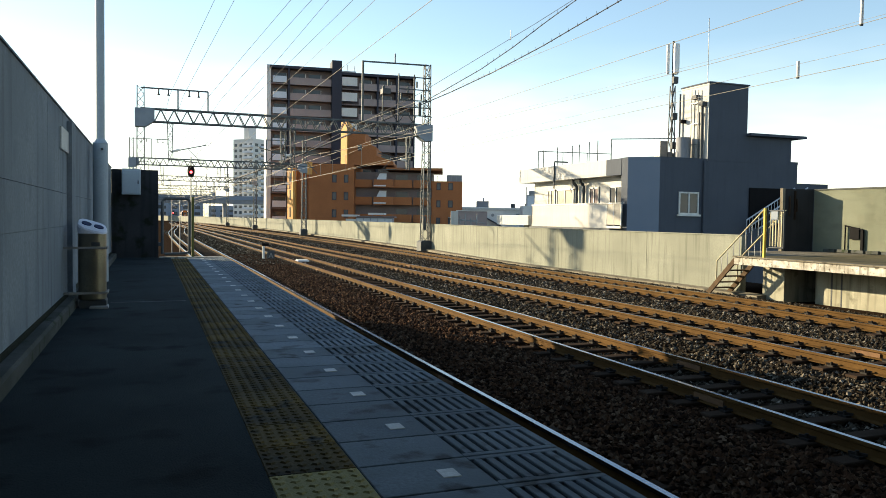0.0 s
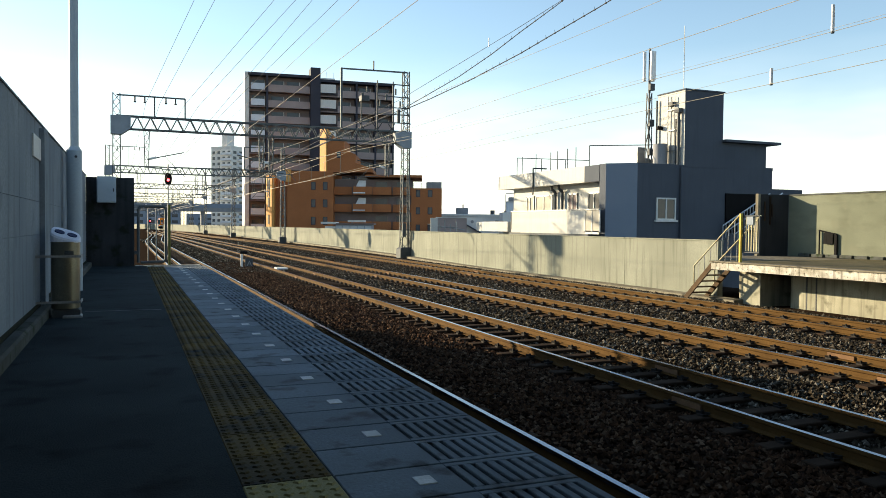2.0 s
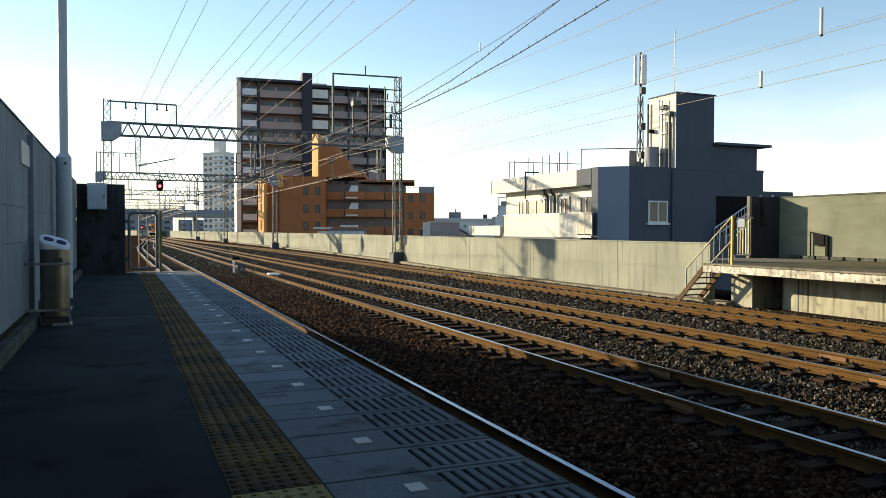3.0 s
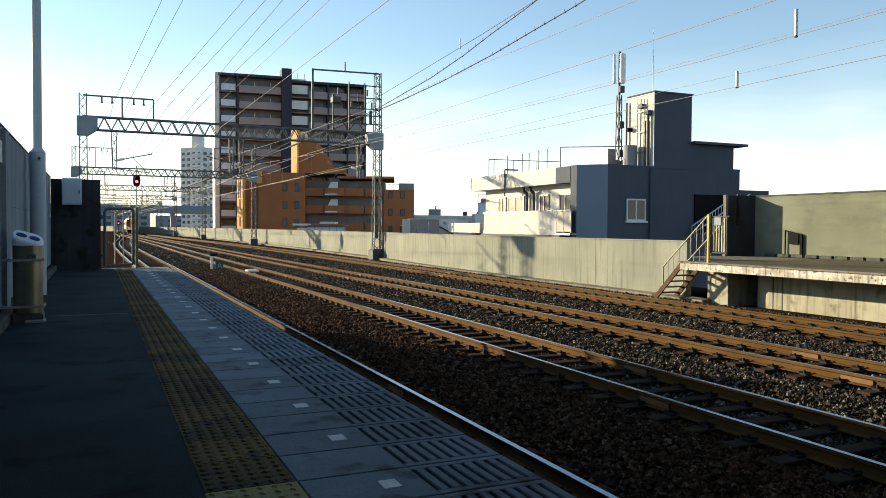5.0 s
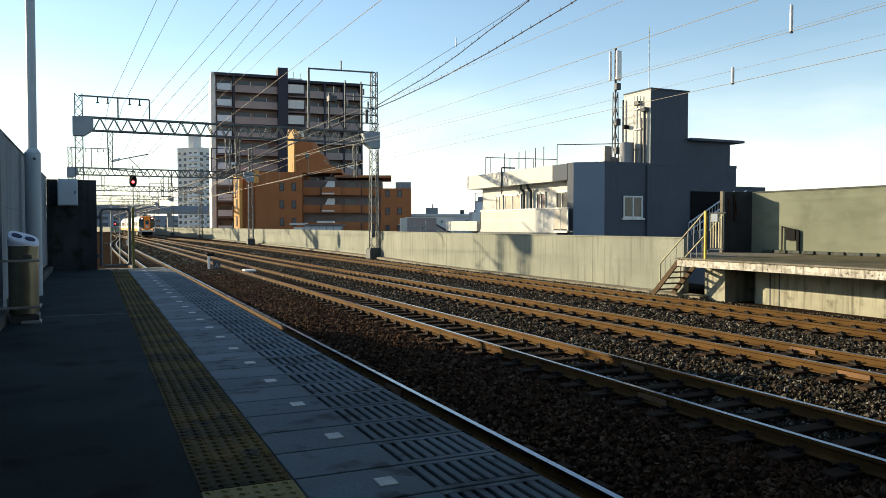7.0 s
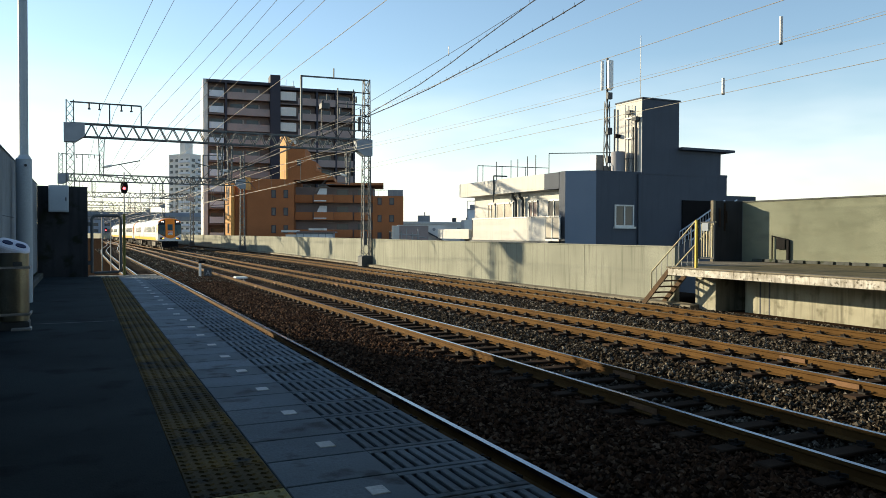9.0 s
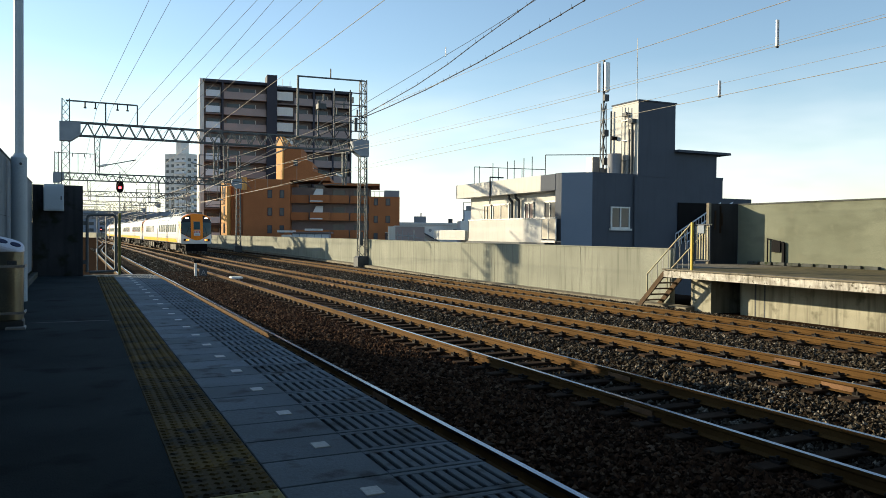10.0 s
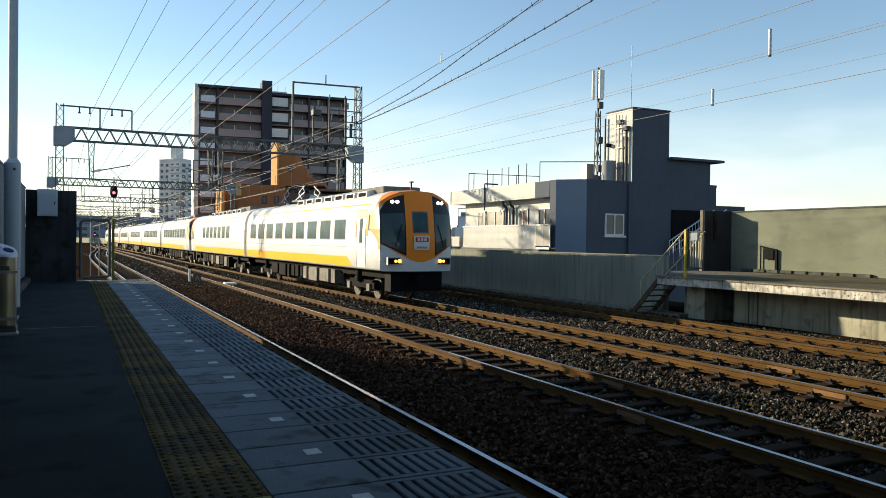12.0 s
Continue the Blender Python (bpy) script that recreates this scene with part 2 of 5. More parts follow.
# ---- mesh helpers ----
class Geo:
    """Collects vertices and faces; each face has a material slot and may be smooth."""

    def __init__(self):
        self.v, self.f, self.m, self.s = [], [], [], []

    def add(self, vs, fs, slot=0, smooth=False):
        o = len(self.v)
        self.v.extend(tuple(p) for p in vs)
        self.f.extend(tuple(i + o for i in f) for f in fs)
        self.m.extend([slot] * len(fs))
        self.s.extend([smooth] * len(fs))
        return self

    def box(self, x0, x1, y0, y1, z0, z1, slot=0):
        vs = [(x, y, z) for z in (z0, z1) for y in (y0, y1) for x in (x0, x1)]
        return self.add(vs, [(0, 2, 3, 1), (4, 5, 7, 6), (0, 1, 5, 4), (2, 6, 7, 3), (0, 4, 6, 2), (1, 3, 7, 5)], slot)

    def slab(self, x0, x1, y0, y1, z0, z1, c=0.01, slot=0):
        """A box whose upper edges are chamfered by c."""
        vs = []
        for z, i in ((z0, 0), (z1 - c, 0), (z1, c)):
            vs += [(x0 + i, y0 + i, z), (x1 - i, y0 + i, z), (x1 - i, y1 - i, z), (x0 + i, y1 - i, z)]
        fs = [(3, 2, 1, 0), (8, 9, 10, 11)]
        for k in (0, 4):
            fs += [(k + i, k + (i + 1) % 4, k + 4 + (i + 1) % 4, k + 4 + i) for i in range(4)]
        return self.add(vs, fs, slot)

    def tube(self, p, q, r, n=8, r2=None, slot=0, caps=True):
        p, q = Vector(p), Vector(q)
        d = (q - p).normalized()
        a = d.orthogonal().normalized()
        b = d.cross(a)
        r2 = r if r2 is None else r2
        vs = []
        for c, rr in ((p, r), (q, r2)):
            vs += [c + (a * math.cos(2 * math.pi * i / n) + b * math.sin(2 * math.pi * i / n)) * rr for i in range(n)]
        self.add(vs, [(i, (i + 1) % n, n + (i + 1) % n, n + i) for i in range(n)], slot, n > 5)
        if caps:
            o = len(self.v)
            self.v += [tuple(p) for p in vs]
            self.f += [tuple(o + i for i in reversed(range(n))), tuple(o + n + i for i in range(n))]
            self.m += [slot, slot]
            self.s += [False, False]
        return self

    def bar(self, p, q, w, h=None, slot=0):
        """A rectangular bar from p to q."""
        p, q = Vector(p), Vector(q)
        h = h or w
        d = (q - p).normalized()
        up = Vector((0, 0, 1)) if abs(d.z) < 0.95 else Vector((0, 1, 0))
        a = d.cross(up).normalized()
        b = a.cross(d)
        vs = [c + a * (sx * w / 2) + b * (sy * h / 2) for c in (p, q) for sx, sy in ((-1, -1), (1, -1), (1, 1), (-1, 1))]
        return self.add(vs, [(3, 2, 1, 0), (4, 5, 6, 7), (0, 1, 5, 4), (1, 2, 6, 5), (2, 3, 7, 6), (3, 0, 4, 7)], slot)

    def path(self, pts, r, n=8, slot=0):
        for p, q in zip(pts, pts[1:]):
            self.tube(p, q, r, n, slot=slot)
        return self

    def sweep(self, rings, slot=0, smooth=False, closed=True, caps=True, slots=None):
        """Joins rings of equally many points."""
        n = len(rings[0])
        o = len(self.v)
        for r in rings:
            self.v.extend(tuple(p) for p in r)
        m = n if closed else n - 1
        for k in range(len(rings) - 1):
            for i in range(m):
                j = (i + 1) % n
                self.f.append((o + k * n + i, o + k * n + j, o + (k + 1) * n + j, o + (k + 1) * n + i))
                self.m.append(slots[i] if slots else slot)
                self.s.append(smooth)
        if caps and closed:
            o = len(self.v)
            self.v += [tuple(p) for p in rings[0]] + [tuple(p) for p in rings[-1]]
            self.f += [tuple(o + i for i in reversed(range(n))), tuple(o + n + i for i in range(n))]
            self.m += [slot, slot]
            self.s += [False, False]
        return self

    def moved(self, m):
        self.v = [tuple(m @ Vector(p)) for p in self.v]
        return self

    def mesh(self, name, mats):
        me = bpy.data.meshes.new(name)
        me.from_pydata(self.v, [], self.f)
        for m in mats if isinstance(mats, (list, tuple)) else [mats]:
            me.materials.append(m)
        me.polygons.foreach_set("material_index", self.m)
        me.polygons.foreach_set("use_smooth", self.s)
        me.update()
        return me


def part(name, geo, mats, parent=None, label="", bevel=0.0):
    """One mesh object, under a thing or a part."""
    ob = new(name, geo.mesh(name, mats) if isinstance(geo, Geo) else geo)
    if parent:
        ob.parent = parent
    if label:
        tagged(ob, label)
    if bevel:
        b = ob.modifiers.new("bevel", "BEVEL")
        b.width, b.segments, b.limit_method = bevel, 2, "ANGLE"
    return ob


def thing(name, label, category, m=None, group="", kind=""):
    ob = new(name)
    ob.empty_display_size = 0.2
    if m is not None:
        ob.matrix_world = m
    return tagged(ob, label, category, group, kind)


def lerp_table(table, y):
    """Smooth curve through (y, x) rows."""
    if y <= table[0][0]:
        return table[0][1]
    for (a, xa), (b, xb) in zip(table, table[1:]):
        if y <= b:
            return xa + (xb - xa) * (y - a) / (b - a)
    return table[-1][1]


# ---- the line: plan of the tracks ----
RAIL_Z, BED_Z = -1.15, -1.34
BEND = [(-40, 0.0), (40, 0.0), (70, -0.1), (100, -0.25), (150, -0.8), (180, -1.4), (205, -2.0), (230, -1.7), (256, -0.7), (282, 0.6), (320, 2.2), (360, 3.8), (400, 5.2), (520, 8.0)]
SKEW = [(-40, 0.25), (15, 0.2), (25, 0.05), (50, -0.5), (77, -0.7), (102, -0.85), (150, -0.9), (205, -0.9), (520, -0.9)]
TRACKS = {"one": 3.27, "two": 7.46, "three": 11.1, "four": 15.5}
GAUGE = 1.27


def track_x(key, y):
    x = TRACKS[key] + lerp_table(BEND, y)
    if key == "three":
        x += lerp_table(SKEW, y)
    if key == "one":
        x += lerp_table([(-40, 0.0), (40, 0.0), (60, -0.1), (90, -0.05), (105, 0.3), (118, 1.0), (140, 2.3), (165, 3.5), (190, 3.9), (520, 3.9)], y)
    if key == "two":
        x += lerp_table([(-40, -0.05), (12, -0.04), (26, 0.0), (50, -0.2), (77, -0.28), (102, -0.34), (520, -0.36)], y)
    if key == "four":
        x += lerp_table([(-40, 0.0), (25, 0.0), (60, 0.3), (90, 0.0), (150, -1.6), (520, -2.4)], y)
    return x


def smooth_x(key, y):
    return sum(track_x(key, y + d) for d in (-12, -6, 0, 6, 12)) / 5


def heading(key, y):
    return math.atan2(smooth_x(key, y + 2) - smooth_x(key, y - 2), 4)


# ground and viaduct
part("ground", Geo().box(-2500, 2500, -600, 3500, -9.5, -9.0), M_GROUND)
tagged(bpy.data.objects["ground"], "grey town ground below the raised railway", "ground", kind="structure")


def strip_mesh(x_left, x_right, ys, z0, z1):
    g = Geo()
    g.sweep([[(x_left(y), y, z0), (x_right(y), y, z0), (x_right(y), y, z1), (x_left(y), y, z1)] for y in ys])
    return g


YS = [-40, -20, 0, 20, 40, 60, 80, 100, 125, 150, 175, 200, 230, 260, 290, 320, 360, 400, 450, 500]
bed = part("track_bed", strip_mesh(lambda y: 1.3 + lerp_table(BEND, y) - (4 if y > 24 else 0), lambda y: 23 + lerp_table(BEND, y), YS, -2.6, BED_Z - 0.05), M_BALLAST)
tagged(bed, "brown gravel track bed of a raised railway", "track bed", kind="structure")


def rail_profile(s):
    """Flat-bottomed rail; the head comes first so that its top can shine."""
    return [(-0.033 + s, 0.0), (0.033 + s, 0.0), (0.033 + s, -0.04), (0.01 + s, -0.055), (0.01 + s, -0.13), (0.065 + s, -0.15), (0.065 + s, -0.16),
            (-0.065 + s, -0.16), (-0.065 + s, -0.15), (-0.01 + s, -0.13), (-0.01 + s, -0.055), (-0.033 + s, -0.04)]


def sleeper_mesh():
    g = Geo()
    g.slab(-1.05, 1.05, -0.11, 0.11, -0.2, -0.16, 0.012)
    for s in (-1, 1):
        for d in (-1, 1):
            x = s * GAUGE / 2 + d * 0.11
            g.box(x - 0.045, x + 0.045, -0.06, 0.06, -0.16, -0.135, 1)
            g.tube((x, 0, -0.135), (x, 0, -0.085), 0.022, 6, slot=1)
            g.bar((x - d * 0.05, -0.08, -0.12), (x + d * 0.03, 0.08, -0.12), 0.025, 0.03, 1)
    return g.mesh("sleeper", [M_SLEEPER, M_CLIP])


SLEEPER = sleeper_mesh()
RAIL_Y = [-30 + 4 * i for i in range(60)] + [210 + 10 * i for i in range(30)]
for key in TRACKS:
    tr = thing("track", "rusty rails on dark sleepers in brown gravel ballast", "railway track", group="railway tracks", kind="structure")
    for side in (-1, 1):
        rings = [[(smooth_x(key, y) + px, y, RAIL_Z + pz) for px, pz in rail_profile(side * GAUGE / 2)] for y in RAIL_Y if key != "one" or y < 186]
        part("rail", Geo().sweep(rings, slots=[1] + [0] * 10 + [1 if key == "one" else 0]), [M_RAIL, M_RAIL_TOP], tr, "rust-brown rail with a polished head")
    y, far = -2.0, Geo()
    while y < (180 if key == "one" else 260):
        m = pose(smooth_x(key, y), y, RAIL_Z, 0, 0, -math.degrees(heading(key, y)))
        if y < 110:
            s = part("sleeper", SLEEPER, None, tr)
            s.matrix_local = m
        else:
            far.add([m @ Vector(p) for p in ((-1.05, -0.11, -0.16), (1.05, -0.11, -0.16), (1.05, 0.11, -0.16), (-1.05, 0.11, -0.16))], [(0, 1, 2, 3)])
        y += 0.64
    tagged(part("far_sleepers", far, M_SLEEPER, tr), kind="stuff")
    if key == "one":
        rings = [[(smooth_x(key, y) + px, y, RAIL_Z + pz) for px, pz in rail_profile(-GAUGE / 2 - 0.62)] for y in RAIL_Y if 20 < y < 186]
        part("guard_rail", Geo().sweep(rings, slots=[1] + [0] * 11), [M_RAIL, M_RAIL_TOP], tr, "spare rail beside the running rail")
    # fishplates where rails join
    for yj in (9.0, 34.0, 59.0):
        g = Geo()
        for side in (-1, 1):
            x = smooth_x(key, yj + side) + side * GAUGE / 2
            g.box(x - 0.04, x + 0.04, yj + side - 0.28, yj + side + 0.28, RAIL_Z - 0.13, RAIL_Z - 0.055)
        part("fishplate", g, M_RUST, tr)


# loose stones, denser near the platform
def stones(count, x0, x1, y0, y1, size, seed, material):
    rng = np.random.default_rng(seed)
    base = np.array([(1, 0, 0), (-1, 0, 0), (0, 1, 0), (0, -1, 0), (0, 0, 1), (0, 0, -1)], float)
    tri = np.array([(0, 2, 4), (2, 1, 4), (1, 3, 4), (3, 0, 4), (2, 0, 5), (1, 2, 5), (3, 1, 5), (0, 3, 5)])
    x, u = rng.uniform(x0, x1, count), rng.uniform(0, 1, count)
    y = y0 + (y1 - y0) * u ** 1.5
    lat = np.full(count, 9.0)
    for key in TRACKS:
        lat = np.minimum(lat, np.abs(x - TRACKS[key]))
    z = BED_Z - 0.03 + np.where(lat < 0.95, 0.0, np.minimum((lat - 0.95) * 0.12, 0.05)) + rng.uniform(-0.022, 0.016, count)
    rad = size * rng.uniform(0.6, 1.35, count) * (1 + 0.012 * y)
    v = base[None] * (rad[:, None, None] * rng.uniform(0.6, 1.25, (count, 6, 1)))
    v = v + rng.normal(0, 0.18, (count, 6, 3)) * rad[:, None, None]
    a = rng.uniform(0, 6.28, count)
    ca, sa = np.cos(a)[:, None], np.sin(a)[:, None]
    vx, vy = v[..., 0] * ca - v[..., 1] * sa, v[..., 0] * sa + v[..., 1] * ca
    shift = np.array([lerp_table(BEND, q) for q in y])
    v = np.stack([vx + (x + shift)[:, None], vy + y[:, None], v[..., 2] * 0.8 + z[:, None]], -1).reshape(-1, 3)
    f = (tri[None] + 6 * np.arange(count)[:, None, None]).reshape(-1, 3)
    me = bpy.data.meshes.new("gravel")
    me.from_pydata(v.tolist(), [], f.tolist())
    me.materials.append(material)
    return tagged(new("gravel", me), "loose brown and grey crushed stone ballast", "gravel", kind="stuff")


stones(62000, 2.0, 6.8, 4.0, 48.0, 0.032, 3, M_STONES_RUST)
stones(95000, 6.8, 17.8, 4.0, 48.0, 0.032, 4, M_STONES)
stones(40000, 2.0, 18.0, 38.0, 120.0, 0.04, 5, M_STONES)

# ---- platform ----
P_END = 20.0
platform = thing("platform_floor", "dark asphalt platform floor with a concrete edge, in shade", "platform", kind="structure")
part("surface", Geo().box(-0.9, 0.438, -60, P_END, -0.3, 0.0), M_ASPHALT, platform)
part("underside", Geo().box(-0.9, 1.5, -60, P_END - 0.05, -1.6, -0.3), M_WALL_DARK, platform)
part("bedding", Geo().box(0.42, 1.7, -60, P_END - 0.02, -0.3, -0.05), M_GROOVE, platform)
PANEL = 0.3735


def panel_mesh():
    g, y0, y1 = Geo(), 0.006, PANEL - 0.006
    g.box(0.812, 1.765, y0, y1, -0.09, -0.012, 1)
    g.slab(0.812, 1.295, y0, y1, -0.012, 0.0, 0.003)
    g.slab(1.295, 1.765, y0, y0 + 0.04, -0.012, 0.0, 0.003)
    g.slab(1.295, 1.765, y1 - 0.04, y1, -0.012, 0.0, 0.003)
    x = 1.295 + 0.022
    for i in range(8):
        g.slab(x, x + (0.036 if i < 7 else 0.04), y0 + 0.04, y1 - 0.04, -0.012, 0.0, 0.003)
        x += 0.0583
    return g.mesh("edge_panel", [M_PANEL, M_GROOVE])


def tactile_mesh():
    g = Geo()
    g.slab(0.44, 0.806, 0.002, 0.388, -0.05, 0.001, 0.004)
    for i in range(6):
        for j in range(6):
            x, y = 0.44 + 0.366 * (i + 0.5) / 6, 0.39 * (j + 0.5) / 6
            a, b = 0.023, 0.014
            vs = [(x - a, y, 0.001), (x, y - a, 0.001), (x + a, y, 0.001), (x, y + a, 0.001), (x - b, y, 0.007), (x, y - b, 0.007), (x + b, y, 0.007), (x, y + b, 0.007)]
            g.add(vs, [(0, 1, 5, 4), (1, 2, 6, 5), (2, 3, 7, 6), (3, 0, 4, 7), (4, 5, 6, 7)])
    return g


EDGE = panel_mesh()
TACT = tactile_mesh()
TACT_OLD, TACT_NEW = TACT.mesh("tactile_tile", M_TACTILE), TACT.mesh("tactile_tile", M_TACTILE_NEW)
SQUARE = Geo().slab(1.105, 1.185, -0.05, 0.05, -0.002, 0.003, 0.002).mesh("marker", M_WHITE)
y = 2.91 - PANEL * 8.5
k = 0
while y < P_END - PANEL:
    part("edge_panel", EDGE, None, platform).location = (0, y, 0)
    if k % 2 == 0:
        part("marker", SQUARE, None, platform).location = (0, y + PANEL / 2, 0.001)
    y += PANEL
    k += 1
y = 2.71 - 0.39 * 6
k = 0
while y < P_END - 0.7:
    part("tactile_tile", TACT_NEW if k in (5, 6) else TACT_OLD, None, platform).location = (0, y, 0)
    y += 0.39
    k += 1
part("cross_line", Geo().box(-0.45, 0.39, 9.82, 9.87, -0.01, 0.004), M_WORN_LINE, platform, "worn white line")
part("end_kerb", Geo().slab(0.17, 1.7, P_END, P_END + 0.18, -0.3, 0.015, 0.01), M_PLATE_EDGE, platform, "pale concrete end kerb")

# unseen roofs and end wall, added to close the place and block sky light
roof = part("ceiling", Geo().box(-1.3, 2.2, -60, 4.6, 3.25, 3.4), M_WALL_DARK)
tagged(roof, "plain grey unseen roof added over the platform to cut sky light", "roof", kind="structure")
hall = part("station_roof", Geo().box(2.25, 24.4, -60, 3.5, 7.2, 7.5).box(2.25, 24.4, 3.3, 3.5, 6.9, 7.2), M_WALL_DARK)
tagged(hall, "plain grey unseen roof added over the tracks to cut sky light", "roof", kind="structure")
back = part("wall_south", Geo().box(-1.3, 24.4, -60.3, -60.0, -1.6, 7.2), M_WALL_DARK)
tagged(back, "plain grey wall closing the platform", "wall", kind="structure")

# left boundary wall in cast panels
wall = thing("wall_west", "grey painted concrete boundary wall with panel joints", "wall", kind="structure")
part("core", Geo().box(-1.15, -0.915, -60, P_END + 0.1, -1.6, 2.13), M_WALL_L, wall)
for z0, z1 in ((0.1, 0.908), (0.913, 1.268), (1.273, 2.15)):
    y = -60.4
    while y < 19.9:
        part("wall_panel", Geo().box(-0.93, -0.9, y + 0.004, min(y + 3.6, 20.0) - 0.004, z0, z1), M_WALL_L, wall)
        y += 3.6
part("coping", Geo().slab(-1.17, -0.885, -60, P_END + 0.1, 2.15, 2.175, 0.01), M_WALL_L, wall)
part("pilaster", Geo().box(-0.9, -0.845, 9.72, 10.1, 0.1, 2.1), M_WALL_L, wall)
part("moss_line", Geo().box(-0.899, -0.89, -60, P_END, 0.1, 0.15), M_DARK_MOSS, wall)
part("kerb", Geo().slab(-0.9, -0.78, -60, P_END, -0.05, 0.11, 0.02), M_MOSS, wall, "mossy concrete kerb")
sign = thing("wall_sign", "blank pale metal sign plate on the concrete wall", "sign", pose(-0.9, 9.45, 1.85))
part("plate", Geo().box(0.002, 0.02, -0.45, 0.45, -0.12, 0.12), M_WHITE, sign, bevel=0.004)

endw = thing("wall_end", "dark stained concrete wall across the platform end", "wall", kind="structure")
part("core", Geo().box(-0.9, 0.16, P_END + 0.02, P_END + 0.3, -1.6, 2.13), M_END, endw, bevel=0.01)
cab = thing("wall_cabinet", "pale grey metal equipment cabinet hung on the dark end wall", "cabinet", pose(-0.45, P_END + 0.02, 1.52))
part("body", Geo().box(-0.21, 0.21, -0.2, 0.0, 0.0, 0.62), M_POLE, cab, bevel=0.012)
part("door", Geo().box(-0.19, 0.19, -0.212, -0.2, 0.03, 0.58), M_POLE, cab, bevel=0.006)
part("latch", Geo().box(0.14, 0.165, -0.225, -0.212, 0.26, 0.34), M_STEEL_DARK, cab)

# platform-end gate
gate = thing("platform_gate", "galvanised tube gate with a yellowed post at the platform end", "gate", pose(0, P_END + 0.06, 0))
g = Geo()
pts = [(0.25, 0, 0.08), (0.25, 0, 1.38), (0.31, 0, 1.45), (0.84, 0, 1.45), (0.88, 0, 1.38), (0.88, 0, 0.16), (0.84, 0, 0.1), (0.3, 0, 0.08)]
part("leaf_frame", g.path(pts, 0.034), M_GANTRY, gate)
for x in (0.47, 0.66):
    part("bar", Geo().tube((x, 0, 0.1), (x, 0, 1.44), 0.012), M_STEEL, gate)
part("post", Geo().box(0.93, 0.99, -0.03, 0.03, 0.0, 1.5), M_OLIVE, gate, "dull yellow post", bevel=0.006)
for z in (0.28, 1.2):
    part("hinge", Geo().box(0.16, 0.26, -0.03, 0.03, z, z + 0.09), M_STEEL_DARK, gate)

# lamp pole beside the wall
pole = thing("lamp_pole", "tall pale blue steel pole with a thicker foot", "pole", pose(-0.735, 13.0, 0.0))
part("foot", Geo().tube((0, 0, 0), (0, 0, 2.13), 0.11, 20), M_POLE, pole)
part("collar", Geo().tube((0, 0, 2.13), (0, 0, 2.2), 0.115, 20, 0.07), M_POLE, pole)
part("shaft", Geo().tube((0, 0, 2.2), (0, 0, 6.5), 0.064, 20), M_POLE, pole)
part("bolt", Geo().tube((0.03, -0.14, 2.04), (0.03, -0.1, 2.04), 0.02, 8), M_STEEL_DARK, pole)

# bin strapped to the wall
binn = thing("litter_bin", "brushed steel litter bin with a slanted white two-hole lid", "bin", pose(-0.62, 9.45, 0.0))


def oval(rx, ry, z, n=24, tilt=0.0):
    out = []
    for i in range(n):
        a = 2 * math.pi * i / n
        c, s = math.cos(a), math.sin(a)
        x, yy = rx * math.copysign(abs(c) ** 0.6, c), ry * math.copysign(abs(s) ** 0.6, s)
        out.append((x, yy, z + tilt * (yy - x)))
    return out


part("body", Geo().sweep([oval(0.145, 0.16, z) for z in (0.1, 0.12, 0.83)], smooth=True), M_BIN, binn)
part("lid", Geo().sweep([oval(0.152, 0.167, 0.83), oval(0.152, 0.167, 0.9, tilt=0.3), oval(0.14, 0.155, 0.92, tilt=0.3), oval(0.1, 0.12, 0.925, tilt=0.3)]), M_BIN_TOP, binn, "white slanted lid")
for xx in (-0.06, 0.065):
    part("hole", Geo().tube((xx, -0.02, 0.91 - 0.3 * xx), (xx + 0.006, -0.026, 0.927 - 0.3 * xx), 0.052, 16), M_BIN_HOLE, binn, "dark blue round opening")
part("label_plate", Geo().box(0.0, 0.09, -0.172, -0.16, 0.69, 0.735), M_STEEL_DARK, binn)
part("base", Geo().slab(-0.13, 0.15, -0.15, 0.15, 0.0, 0.1, 0.02), M_STEEL_DARK, binn)
part("foot_plate", Geo().slab(-0.02, 0.17, -0.2, 0.0, 0.0, 0.03, 0.01), M_STEEL, binn)
for z in (0.16, 0.66):
    part("strap", Geo().box(-0.28, 0.15, -0.185, -0.165, z, z + 0.025).box(0.15, 0.165, -0.185, 0.16, z, z + 0.025), M_STEEL, binn, "galvanised strap")

# ---- far side wall and platform ----
WALL_X = [(-40, 18.25), (40, 18.25), (54, 19.55), (80, 20.2), (100, 20.1), (150, 19.6), (200, 18.0), (260, 13.5), (320, 7.0), (400, -8.0), (520, -40.0)]


def wall_x(y):
    return sum(lerp_table(WALL_X, y + d) for d in (-4, -2, 0, 2, 4)) / 5 if y < 60 else lerp_table(WALL_X, y)


